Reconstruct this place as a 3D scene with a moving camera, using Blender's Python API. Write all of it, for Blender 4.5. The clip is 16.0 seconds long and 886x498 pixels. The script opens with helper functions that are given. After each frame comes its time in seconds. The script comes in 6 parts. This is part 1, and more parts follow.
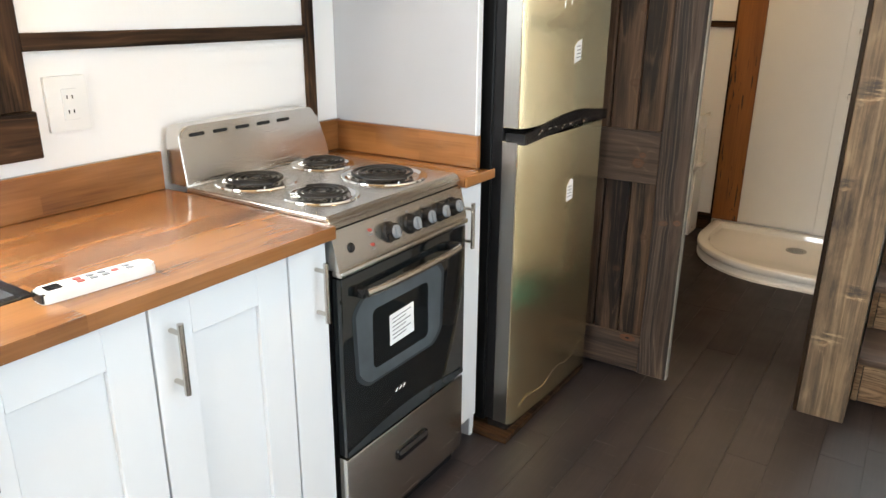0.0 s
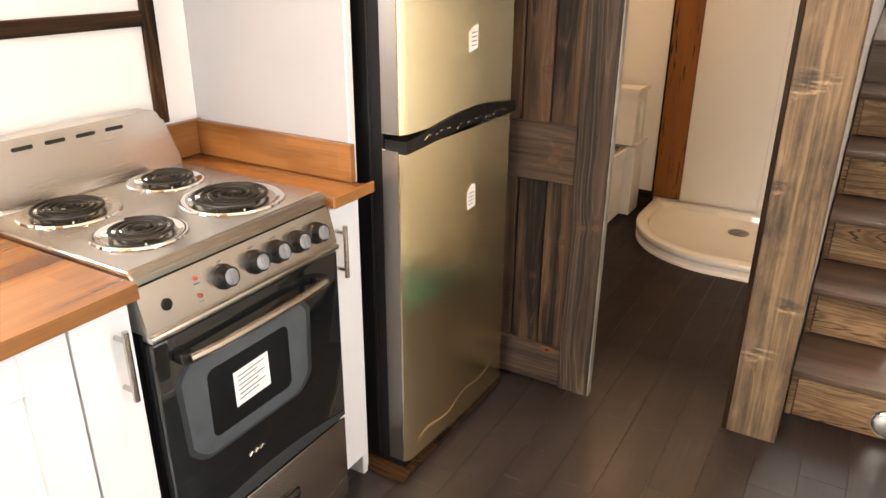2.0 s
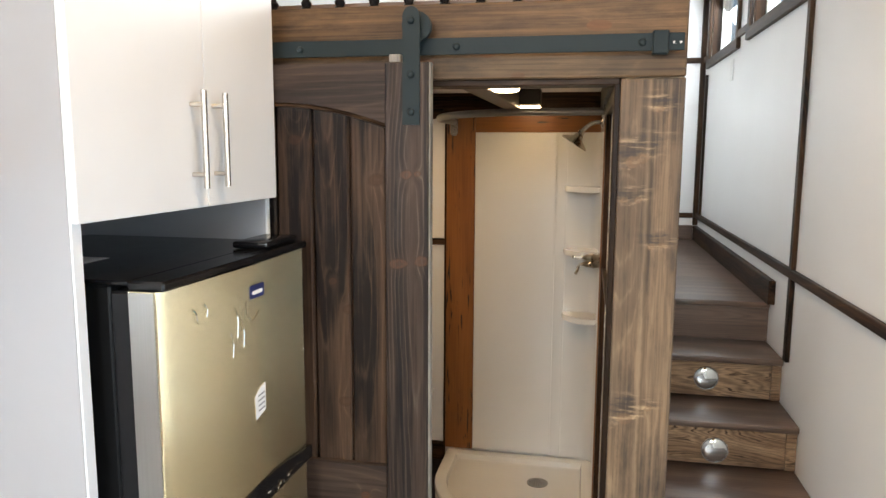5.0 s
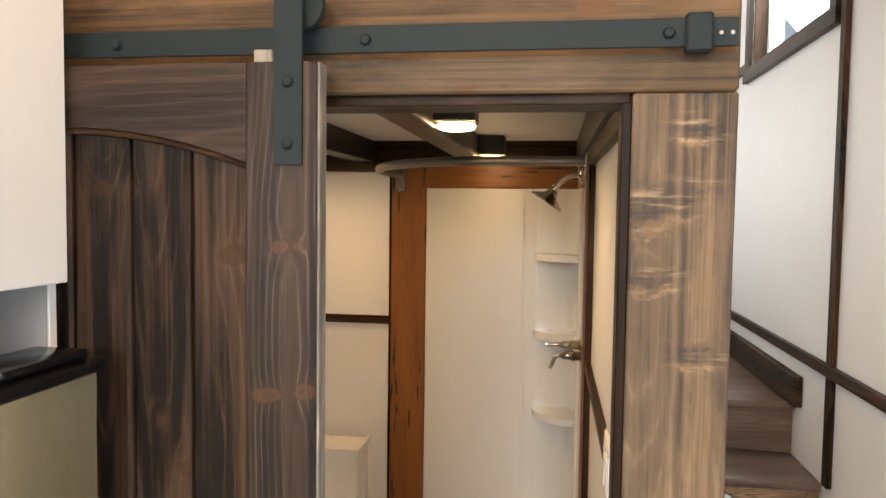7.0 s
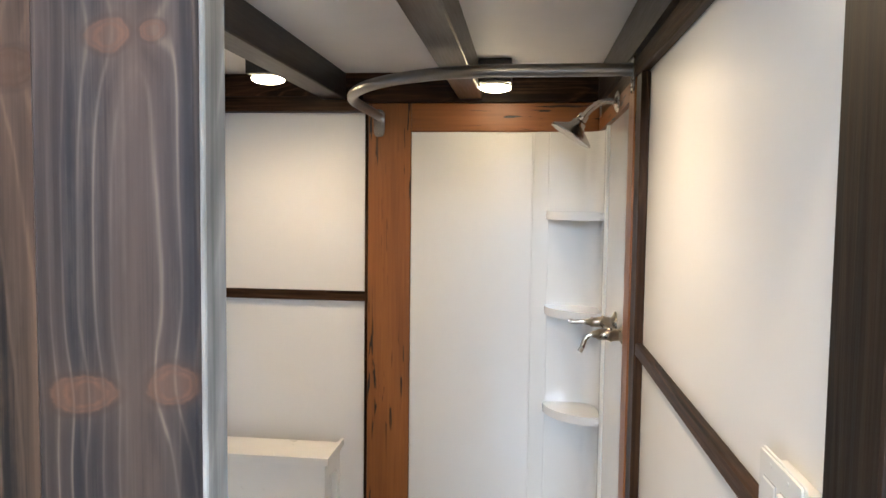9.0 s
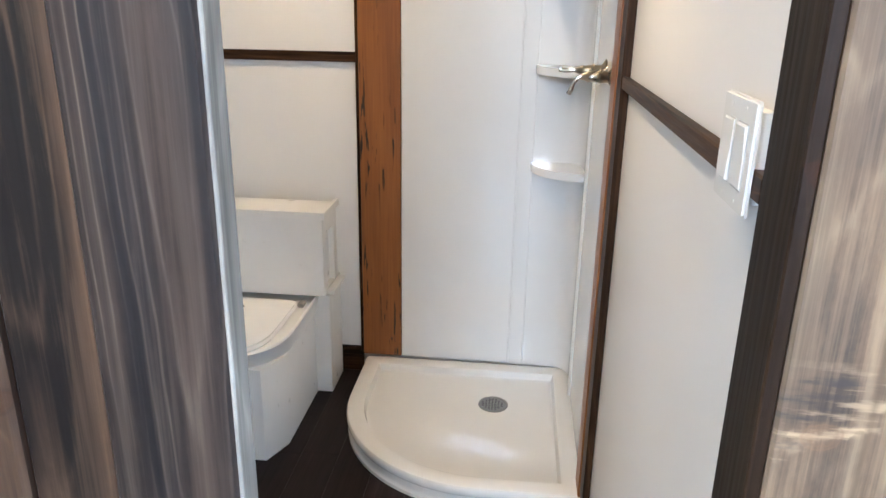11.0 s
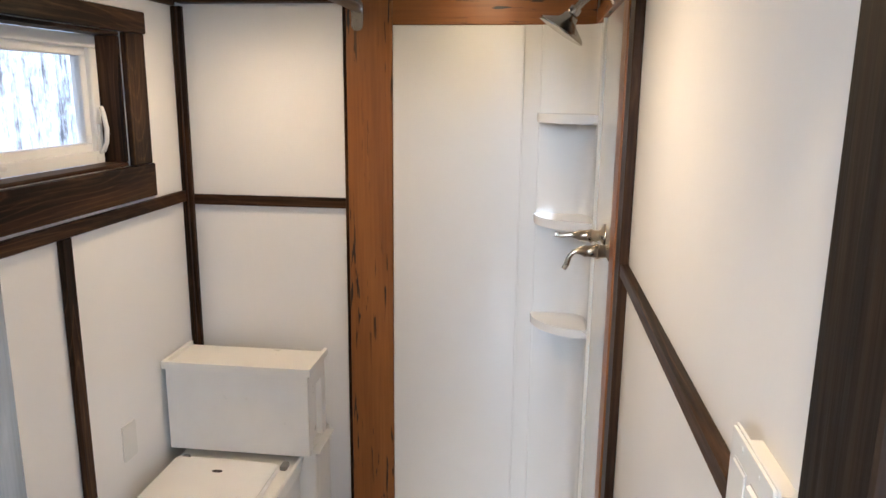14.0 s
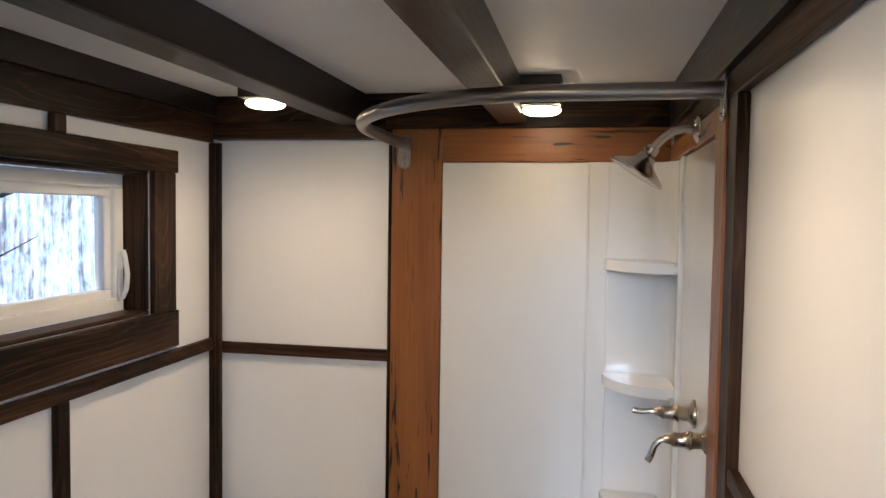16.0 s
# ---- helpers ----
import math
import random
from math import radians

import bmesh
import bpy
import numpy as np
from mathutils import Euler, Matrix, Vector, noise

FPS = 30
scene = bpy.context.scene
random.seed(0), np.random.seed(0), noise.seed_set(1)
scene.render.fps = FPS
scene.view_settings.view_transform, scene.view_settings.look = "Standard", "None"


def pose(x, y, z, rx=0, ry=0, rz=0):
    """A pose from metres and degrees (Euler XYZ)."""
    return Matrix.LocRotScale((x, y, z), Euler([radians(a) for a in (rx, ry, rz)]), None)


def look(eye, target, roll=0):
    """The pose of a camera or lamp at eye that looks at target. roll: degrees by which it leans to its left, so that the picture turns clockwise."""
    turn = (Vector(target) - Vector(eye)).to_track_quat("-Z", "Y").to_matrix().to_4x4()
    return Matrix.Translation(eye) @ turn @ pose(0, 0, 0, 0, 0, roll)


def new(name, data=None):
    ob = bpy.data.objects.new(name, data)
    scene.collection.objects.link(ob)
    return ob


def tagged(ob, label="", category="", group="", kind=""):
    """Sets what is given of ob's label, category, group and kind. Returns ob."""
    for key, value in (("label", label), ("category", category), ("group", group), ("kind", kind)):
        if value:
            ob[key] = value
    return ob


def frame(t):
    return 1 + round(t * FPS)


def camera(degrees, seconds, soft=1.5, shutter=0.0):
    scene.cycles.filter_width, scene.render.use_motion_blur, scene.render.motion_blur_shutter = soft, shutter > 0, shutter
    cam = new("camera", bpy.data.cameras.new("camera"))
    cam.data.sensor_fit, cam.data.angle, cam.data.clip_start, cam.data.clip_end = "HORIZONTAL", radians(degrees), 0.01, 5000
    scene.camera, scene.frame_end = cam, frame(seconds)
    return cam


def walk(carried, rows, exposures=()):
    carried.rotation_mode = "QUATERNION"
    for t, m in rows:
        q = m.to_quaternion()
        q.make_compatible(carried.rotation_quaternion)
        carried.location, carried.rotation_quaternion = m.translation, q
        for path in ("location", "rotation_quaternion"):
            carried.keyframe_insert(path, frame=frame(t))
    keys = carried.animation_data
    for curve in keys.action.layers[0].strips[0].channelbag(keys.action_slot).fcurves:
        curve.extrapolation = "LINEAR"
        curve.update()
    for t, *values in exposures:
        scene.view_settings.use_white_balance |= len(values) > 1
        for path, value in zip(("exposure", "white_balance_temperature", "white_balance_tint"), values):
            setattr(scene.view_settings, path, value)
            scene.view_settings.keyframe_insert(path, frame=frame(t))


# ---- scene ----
cam = camera(63.1, 16.0)
PATH = [
    (0, (0.615, 0.524, 1.373), (-0.424, 2.105, 0.726), 0.5),
    (0.5, (0.624, 0.552, 1.365), (-0.377, 2.092, 0.572), 0.5),
    (1, (0.607, 0.687, 1.382), (-0.365, 2.221, 0.544), 0.6),
    (1.5, (0.621, 0.83, 1.422), (-0.335, 2.381, 0.598), 0.5),
    (2, (0.625, 0.938, 1.447), (-0.31, 2.532, 0.683), 0.4),
    (2.5, (0.641, 0.993, 1.521), (-0.257, 2.653, 0.86), 0.5),
    (3, (0.627, 1.03, 1.59), (-0.172, 2.777, 1.034), 0.5),
    (3.5, (0.557, 1.095, 1.662), (-0.12, 2.91, 1.165), 0.4),
    (4, (0.429, 1.165, 1.727), (-0.143, 3.035, 1.307), 0.4),
    (4.2, (0.394, 1.181, 1.749), (-0.131, 3.072, 1.362), 0.3),
    (4.5, (0.363, 1.206, 1.769), (-0.098, 3.123, 1.435), 0.4),
    (5, (0.363, 1.299, 1.775), (-0.023, 3.242, 1.499), 0.3),
    (5.2, (0.368, 1.361, 1.778), (-0.003, 3.309, 1.521), 0.3),
    (7.5, (0.314, 2.217, 1.762), (0.025, 4.194, 1.671), 0.7),
    (8, (0.311, 2.413, 1.715), (0.022, 4.39, 1.631), 0.4),
    (8.5, (0.251, 2.53, 1.67), (-0.04, 4.507, 1.584), 0.7),
    (9, (0.181, 2.603, 1.612), (-0.046, 4.586, 1.483), 0.7),
    (9.5, (0.178, 2.593, 1.548), (0.005, 4.573, 1.325), 0.8),
    (10, (0.189, 2.553, 1.488), (0.019, 4.513, 1.13), 0.8),
    (12.3, (0.205, 2.53, 1.439), (-0.014, 4.339, 0.615), 1.2),
    (12.5, (0.191, 2.534, 1.468), (-0.023, 4.346, 0.649), 1.1),
    (13, (0.181, 2.57, 1.549), (-0.037, 4.414, 0.805), 0.7),
    (13.5, (0.194, 2.629, 1.617), (-0.033, 4.532, 1.047), 0.9),
    (14, (0.240, 2.744, 1.651), (0.003, 4.683, 1.224), 0.6),
    (14.5, (0.267, 2.811, 1.675), (-0.014, 4.767, 1.364), 0.6),
    (15, (0.262, 2.872, 1.69), (-0.083, 4.828, 1.458), 0.8),
    (15.5, (0.223, 2.953, 1.703), (-0.153, 4.911, 1.547), 0.8),
    (16, (0.198, 3.033, 1.708), (-0.191, 4.992, 1.61), 0.8),
]
# the phone's exposure and white balance drift on the way
LOOKS = [(0, 0.13, 7700, 11), (1, 0.3, 8300, 14), (1.5, 0.45, 8900, 18), (2.5, 0.46, 10000, 24), (3, 0.15, 10300, 26), (3.5, 0.1, 10800, 28), (4.2, 0.1, 9000, 18), (5, 0.15, 7300, 12), (7.5, 0.4, 8100, 15),
         (8, 0.55, 7600, 15), (8.5, 0.88, 5900, 9), (9, 0.87, 5700, 9), (10, 0.8, 5500, 9), (12.5, 1.25, 5850, 11), (13, 1.15, 6000, 12), (14, 0.8, 5800, 12), (15, 0.68, 5700, 12), (16, 0.5, 5700, 12)]
walk(cam, [(t, look(eye, target, roll)) for t, eye, target, roll in PATH], LOOKS)

# world, sun, sky light
SUN_EL, SUN_AZ = radians(50), radians(186)
world = bpy.data.worlds.new("sky")
scene.world = world
world.use_nodes = True
_wn = world.node_tree
_wn.nodes.clear()
_sky = _wn.nodes.new("ShaderNodeTexSky")
_sky.sky_type, _sky.sun_disc, _sky.sun_elevation, _sky.sun_rotation = "NISHITA", False, SUN_EL, SUN_AZ
_bg = _wn.nodes.new("ShaderNodeBackground")
_bg.inputs["Strength"].default_value = 0.12
_wo = _wn.nodes.new("ShaderNodeOutputWorld")
_wn.links.new(_sky.outputs[0], _bg.inputs[0])
_wn.links.new(_bg.outputs[0], _wo.inputs[0])
_sun = new("sun", bpy.data.lights.new("sun", "SUN"))
_sun.data.energy, _sun.data.angle, _sun.data.color = 3.0, radians(0.5), (1.0, 0.95, 0.88)
_sun.matrix_world = look((math.sin(SUN_AZ) * math.cos(SUN_EL) * 20, math.cos(SUN_AZ) * math.cos(SUN_EL) * 20, math.sin(SUN_EL) * 20), (0, 0, 0))

DAY = (0.72, 0.86, 1.0)
WARM = (1.0, 0.70, 0.40)


def area(name, eye, target, w, h, power, color):
    data = bpy.data.lights.new(name, "AREA")
    data.shape, data.size, data.size_y, data.energy, data.color = "RECTANGLE", w, h, power, color
    ob = new(name, data)
    ob.matrix_world = look(eye, target)
    return ob


# area lamps stand in for daylight at the main room and stair openings
area("daylight_glass_door", (1.20, 1.35, 1.31), (0, 1.35, 1.1), 1.5, 1.45, 27, (0.60, 0.79, 1.0))
# added behind the view, set high so the shower does not mirror it
area("daylight_rear_fill", (0.1, -2.98, 2.80), (0.1, 0, 1.6), 1.62, 0.85, 170, DAY)
area("daylight_kitchen_window", (-1.08, 0.72, 1.55), (0, 0.72, 1.3), 0.85, 0.7, 37, DAY)
for _y in (5.0, 6.25):
    area("daylight_stair_window", (1.22, _y, 2.75), (0.2, _y, 1.9), 0.85, 0.6, 27, DAY)

SPOTS = [(0.075, 3.85), (0.075, 4.95), (-0.61, 4.76)]
for _x, _y in SPOTS:
    _l = bpy.data.lights.new("puck", "SPOT")
    _l.energy, _l.color, _l.shadow_soft_size, _l.spot_size, _l.spot_blend = (16.5, 2.8, 12.5)[SPOTS.index((_x, _y))], WARM, 0.03, radians((168, 112, 168)[SPOTS.index((_x, _y))]), 1.0
    _o = new("puck_glow", _l)
    _o.matrix_world = look((_x, _y, 1.968), (_x, _y, 0))
# warm spots added overhead, out of view, to warm and brighten the main room
FILL_LAMPS = [(0.1, -1.6, 66), (0.1, 0.4, 34), (0.1, 2.2, 86)]
for _x, _y, _p in FILL_LAMPS:
    _l = bpy.data.lights.new("fill_spot", "SPOT")
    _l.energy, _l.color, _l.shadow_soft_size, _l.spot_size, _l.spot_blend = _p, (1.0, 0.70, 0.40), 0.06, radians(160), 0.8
    _o = new("fill_spot_glow", _l)
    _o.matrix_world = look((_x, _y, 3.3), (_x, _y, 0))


# ---- materials ----
def mat(name):
    m = bpy.data.materials.new(name)
    m.use_nodes = True
    return m, m.node_tree, m.node_tree.nodes["Principled BSDF"]


def nd(t, kind, **values):
    n = t.nodes.new(kind)
    for k, v in values.items():
        n.inputs[k].default_value = v
    return n


def mth(t, op, a, b=0.0, c=0.0):
    n = t.nodes.new("ShaderNodeMath")
    n.operation = op
    for i, v in enumerate((a, b, c)):
        if isinstance(v, (int, float)):
            n.inputs[i].default_value = v
        else:
            t.links.new(v, n.inputs[i])
    return n.outputs[0]


def ramp(t, fac, stops):
    n = t.nodes.new("ShaderNodeValToRGB")
    e = n.color_ramp.elements
    while len(e) < len(stops):
        e.new(0.5)
    for el, (p, c) in zip(e, stops):
        el.position, el.color = p, (*c, 1) if len(c) == 3 else c
    t.links.new(fac, n.inputs[0])
    return n.outputs[0]


def mix(t, fac, a, b, mode="MIX"):
    n = t.nodes.new("ShaderNodeMix")
    n.data_type, n.blend_type = "RGBA", mode
    for i, v in ((0, fac), (6, a), (7, b)):
        if isinstance(v, (int, float)):
            n.inputs[i].default_value = v
        elif isinstance(v, tuple):
            n.inputs[i].default_value = (*v, 1)
        else:
            t.links.new(v, n.inputs[i])
    return n.outputs[2]


def bump(t, b, height, strength, distance=0.002):
    n = t.nodes.new("ShaderNodeBump")
    n.inputs["Strength"].default_value, n.inputs["Distance"].default_value = strength, distance
    t.links.new(height, n.inputs["Height"])
    t.links.new(n.outputs[0], b.inputs["Normal"])


def coords(t, jitter=13.0):
    tc = t.nodes.new("ShaderNodeTexCoord")
    oi = t.nodes.new("ShaderNodeObjectInfo")
    v = t.nodes.new("ShaderNodeVectorMath")
    v.operation = "ADD"
    j = t.nodes.new("ShaderNodeCombineXYZ")
    r = mth(t, "MULTIPLY", oi.outputs["Random"], jitter)
    for i, k in enumerate((1.0, 0.7, 1.3)):
        t.links.new(mth(t, "MULTIPLY", r, k), j.inputs[i])
    t.links.new(tc.outputs["Object"], v.inputs[0])
    t.links.new(j.outputs[0], v.inputs[1])
    return v.outputs[0]


def stretch(t, vec, axis, along, across):
    n = t.nodes.new("ShaderNodeVectorMath")
    n.operation = "MULTIPLY"
    n.inputs[1].default_value = [along if i == axis else across for i in range(3)]
    t.links.new(vec, n.inputs[0])
    return n.outputs[0]


def noise_tex(t, vec, scale=1.0, detail=3.0, rough=0.5):
    n = nd(t, "ShaderNodeTexNoise", Scale=scale, Detail=detail, Roughness=rough)
    t.links.new(vec, n.inputs["Vector"])
    return n.outputs["Fac"]


def wood(name, axis, base, band, line, knot_col, freq=420.0, warp=20.0, lines=0.6, knots=1.0, rough=0.45, bumpy=0.2, dirt=0.5, streaks=0.6, spec=0.12, flare=0.0, fixed=(), dark=(0.008, 0.007, 0.008), pith=0.0, centre=None):
    """Stained wood. axis: the direction of its grain; base and band: its two tones; line: the year rings; fixed: knots as (across x, along z, radius)."""
    m, t, b = mat(name)
    v = coords(t)
    s = t.nodes.new("ShaderNodeSeparateXYZ")
    t.links.new(v, s.inputs[0])
    o = [i for i in range(3) if i != axis]
    across = mth(t, "ADD", s.outputs[o[0]], mth(t, "MULTIPLY", s.outputs[o[1]], 0.8))
    heart = mth(t, "MULTIPLY", mth(t, "SUBTRACT", noise_tex(t, stretch(t, v, axis, 0.7, 2.0), 1.0, 2.0, 0.4), 0.36), 0.34)
    off_c = mth(t, "PINGPONG", mth(t, "ADD", across, 0.02), 0.085)
    if centre is not None:
        fixed_at = t.nodes.new("ShaderNodeTexCoord").outputs["Object"]
        fx_ = t.nodes.new("ShaderNodeSeparateXYZ")
        t.links.new(fixed_at, fx_.inputs[0])
        sway = mth(t, "MULTIPLY", mth(t, "SUBTRACT", noise_tex(t, stretch(t, fixed_at, 2, 2.2, 0.2), 1.0, 2.0, 0.5), 0.5), 0.06)
        off_c = mth(t, "ABSOLUTE", mth(t, "ADD", mth(t, "SUBTRACT", fx_.outputs[0], centre), sway))
        heart = mth(t, "ADD", mth(t, "MULTIPLY", mth(t, "ABSOLUTE", heart), 0.5), 0.016)
    ring = mth(t, "SQRT", mth(t, "ADD", mth(t, "MULTIPLY", off_c, off_c), mth(t, "MULTIPLY", heart, heart)))
    wp = noise_tex(t, stretch(t, v, axis, 3.0, 30.0), 1.0, 4.0, 0.55)
    phase = mth(t, "ADD", mth(t, "MULTIPLY", ring, freq * 1.7), mth(t, "MULTIPLY", wp, warp * 0.28))
    core = lobe = None
    if knots > 0:
        vor = nd(t, "ShaderNodeTexVoronoi", Scale=1.0, Randomness=0.9)
        t.links.new(stretch(t, v, axis, 4.2, 9.5), vor.inputs["Vector"])
        d = vor.outputs["Distance"]
        pick = mth(t, "GREATER_THAN", noise_tex(t, stretch(t, v, axis, 1.1, 2.4), 2.3, 0.0), 0.47)
        swirl = mth(t, "MULTIPLY", mth(t, "EXPONENT", mth(t, "MULTIPLY", mth(t, "MULTIPLY", d, d), -26.0)), pick)
        phase = mth(t, "ADD", phase, mth(t, "MULTIPLY", swirl, 8.0 * knots))
        core = mth(t, "MULTIPLY", mth(t, "LESS_THAN", d, 0.13), pick)
        eye = mth(t, "MULTIPLY", mth(t, "LESS_THAN", d, 0.035), pick)
        halo = mth(t, "MULTIPLY", mth(t, "EXPONENT", mth(t, "MULTIPLY", mth(t, "MULTIPLY", d, d), -60.0)), pick)
    if fixed:
        tc = t.nodes.new("ShaderNodeTexCoord")
        fs = t.nodes.new("ShaderNodeSeparateXYZ")
        t.links.new(tc.outputs["Object"], fs.inputs[0])
        wob = mth(t, "MULTIPLY", mth(t, "SUBTRACT", noise_tex(t, tc.outputs["Object"], 48.0, 4.0, 0.6), 0.5), 1.5)
        for kx, kz, kr in fixed:
            kr *= 0.80
            ax = mth(t, "MULTIPLY", mth(t, "SUBTRACT", fs.outputs[0], kx), (0.62 if -0.10 < kx < -0.08 else 0.88) / kr)
            az = mth(t, "MULTIPLY", mth(t, "SUBTRACT", mth(t, "SUBTRACT", fs.outputs[2], kz), mth(t, "MULTIPLY", mth(t, "SUBTRACT", fs.outputs[0], kx), 0.08)), 1.15 / kr)
            dd = mth(t, "ADD", mth(t, "ADD", mth(t, "MULTIPLY", ax, ax), mth(t, "MULTIPLY", az, az)), wob)
            near = mth(t, "EXPONENT", mth(t, "MULTIPLY", mth(t, "ADD", mth(t, "MULTIPLY", ax, ax), mth(t, "MULTIPLY", mth(t, "MULTIPLY", az, az), 0.22)), -0.55))
            phase = mth(t, "ADD", phase, mth(t, "MULTIPLY", near, 4.0))
            c1 = mth(t, "MINIMUM", mth(t, "EXPONENT", mth(t, "SUBTRACT", 3.0, mth(t, "MULTIPLY", dd, 3.8))), 1.0)
            e1 = mth(t, "SUBTRACT", dd, 1.15)
            e1 = mth(t, "MULTIPLY", mth(t, "EXPONENT", mth(t, "MULTIPLY", mth(t, "MULTIPLY", e1, e1), -9.0)), 0.0 if flare else 0.2)
            c1 = mth(t, "MULTIPLY", c1, mth(t, "SUBTRACT", 1.0, mth(t, "MULTIPLY", mth(t, "EXPONENT", mth(t, "MULTIPLY", mth(t, "MAXIMUM", mth(t, "ADD", dd, 0.1), 0.0), -4.0)), 0.55)))
            whorl = mth(t, "MULTIPLY", mth(t, "ADD", mth(t, "SINE", mth(t, "MULTIPLY", dd, 13.0)), 1.0), 0.16)
            c1 = mth(t, "MULTIPLY", c1, mth(t, "SUBTRACT", 1.0, whorl))
            h1 = mth(t, "EXPONENT", mth(t, "MULTIPLY", dd, -0.45))
            if flare:
                az = mth(t, "ADD", az, mth(t, "MULTIPLY", mth(t, "SUBTRACT", noise_tex(t, tc.outputs["Object"], 34.0, 3.0, 0.6), 0.5), 5.0))
                sk = mth(t, "SUBTRACT", az, mth(t, "MULTIPLY", ax, 0.25 if kx < 0.5 else -0.25))
                h1 = mth(t, "EXPONENT", mth(t, "MULTIPLY", mth(t, "ADD", mth(t, "ADD", mth(t, "MULTIPLY", mth(t, "MULTIPLY", ax, ax), 0.20), mth(t, "MULTIPLY", mth(t, "MULTIPLY", sk, sk), 3.2)), mth(t, "MULTIPLY", wob, 2.2)), -1.0))
                h1 = mth(t, "MINIMUM", h1, 1.0)
                up = mth(t, "SUBTRACT", sk, 2.6)
                l1 = mth(t, "EXPONENT", mth(t, "MULTIPLY", mth(t, "ADD", mth(t, "MULTIPLY", mth(t, "MULTIPLY", ax, ax), 0.12), mth(t, "MULTIPLY", mth(t, "MULTIPLY", up, up), 0.35)), -1.0))
                lobe = l1 if lobe is None else mth(t, "MAXIMUM", lobe, l1)
            core = c1 if core is None else mth(t, "MAXIMUM", core, c1)
            eye = e1 if knots <= 0 and kx == fixed[0][0] and kz == fixed[0][1] else mth(t, "MAXIMUM", eye, e1)
            halo = h1 if knots <= 0 and kx == fixed[0][0] and kz == fixed[0][1] else mth(t, "MAXIMUM", halo, h1)
    sn = mth(t, "ADD", mth(t, "MULTIPLY", mth(t, "SINE", phase), 0.5), 0.5)
    thin = mth(t, "POWER", sn, 13.0)
    soft = mth(t, "SUBTRACT", 1.0, mth(t, "POWER", mth(t, "SUBTRACT", 1.0, sn), 2.0))
    fine = noise_tex(t, stretch(t, v, axis, 7.0, 330.0), 1.0, 3.0, 0.65)
    mid = noise_tex(t, stretch(t, v, axis, 2.2, 24.0), 1.0, 3.0, 0.6)
    big = noise_tex(t, stretch(t, v, axis, 1.8, 5.0), 1.0, 3.0, 0.6)
    bands = mth(t, "ADD", mth(t, "MULTIPLY", mth(t, "SINE", mth(t, "MULTIPLY", phase, 0.16)), 0.9), mth(t, "MULTIPLY", mth(t, "SUBTRACT", mid, 0.5), 3.2))
    bandf = ramp(t, mth(t, "ADD", mth(t, "MULTIPLY", bands, 0.5), 0.5), [(0.30, (0, 0, 0)), (0.72, (1, 1, 1))])
    if centre is not None:
        mid_ = mth(t, "EXPONENT", mth(t, "MULTIPLY", mth(t, "MULTIPLY", off_c, off_c), -1900.0))
        bandf = mth(t, "MAXIMUM", mth(t, "MULTIPLY", bandf, 0.55), mid_)
    col = mix(t, bandf, base, band)
    col = mix(t, mth(t, "MULTIPLY", mth(t, "MULTIPLY", thin, lines), ramp(t, noise_tex(t, stretch(t, v, axis, 2.6, 34.0), 1.0, 4.0, 0.6), [(0.36, (0.05, 0.05, 0.05)), (0.66, (1, 1, 1))])), col, line)
    col = mix(t, mth(t, "MULTIPLY", mth(t, "SUBTRACT", 1.0, soft), 0.4 * lines), col, dark)
    blot = noise_tex(t, stretch(t, v, axis, 4.5, 15.0), 1.0, 6.0, 0.72)
    streak = noise_tex(t, stretch(t, v, axis, 1.5, 75.0), 1.0, 4.0, 0.7)
    smear = ramp(t, mth(t, "ADD", mth(t, "MULTIPLY", big, 0.45), mth(t, "MULTIPLY", blot, 0.55)), [(0.46, (0, 0, 0)), (0.62, (1, 1, 1))])
    col = mix(t, mth(t, "MULTIPLY", smear, dirt), col, dark)
    lite = ramp(t, mth(t, "ADD", mth(t, "MULTIPLY", streak, 0.6), mth(t, "MULTIPLY", blot, 0.4)), [(0.50, (0, 0, 0)), (0.66, (1, 1, 1))])
    col = mix(t, mth(t, "MULTIPLY", lite, 0.5 * streaks), col, line)
    drk = ramp(t, streak, [(0.36, (1, 1, 1)), (0.50, (0, 0, 0))])
    col = mix(t, mth(t, "MULTIPLY", drk, 0.7 * streaks), col, dark)
    col = mix(t, mth(t, "MULTIPLY", fine, 0.35), col, tuple(x * 0.45 for x in base))
    if lobe is not None:
        ripple = noise_tex(t, stretch(t, tc.outputs["Object"], 2, 62.0, 9.0), 1.0, 4.0, 0.6)
        zone = mth(t, "MULTIPLY", mth(t, "MINIMUM", mth(t, "MULTIPLY", mth(t, "ADD", lobe, halo), 1.6), 1.0), 0.75)
        col = mix(t, mth(t, "MULTIPLY", ramp(t, ripple, [(0.40, (1, 1, 1)), (0.50, (0, 0, 0))]), zone), col, tuple(x * 1.6 for x in dark))
        col = mix(t, mth(t, "MULTIPLY", ramp(t, ripple, [(0.54, (0, 0, 0)), (0.64, (1, 1, 1))]), zone), col, line)
        col = mix(t, mth(t, "MULTIPLY", lobe, 0.4), col, dark)
    if pith:
        off = mth(t, "MULTIPLY", mth(t, "SUBTRACT", noise_tex(t, stretch(t, tc.outputs["Object"], 2, 9.0, 1.0), 1.0, 3.0, 0.6), 0.5), 0.010)
        px_ = mth(t, "MULTIPLY", mth(t, "ADD", mth(t, "SUBTRACT", fs.outputs[0], pith), off), 260.0)
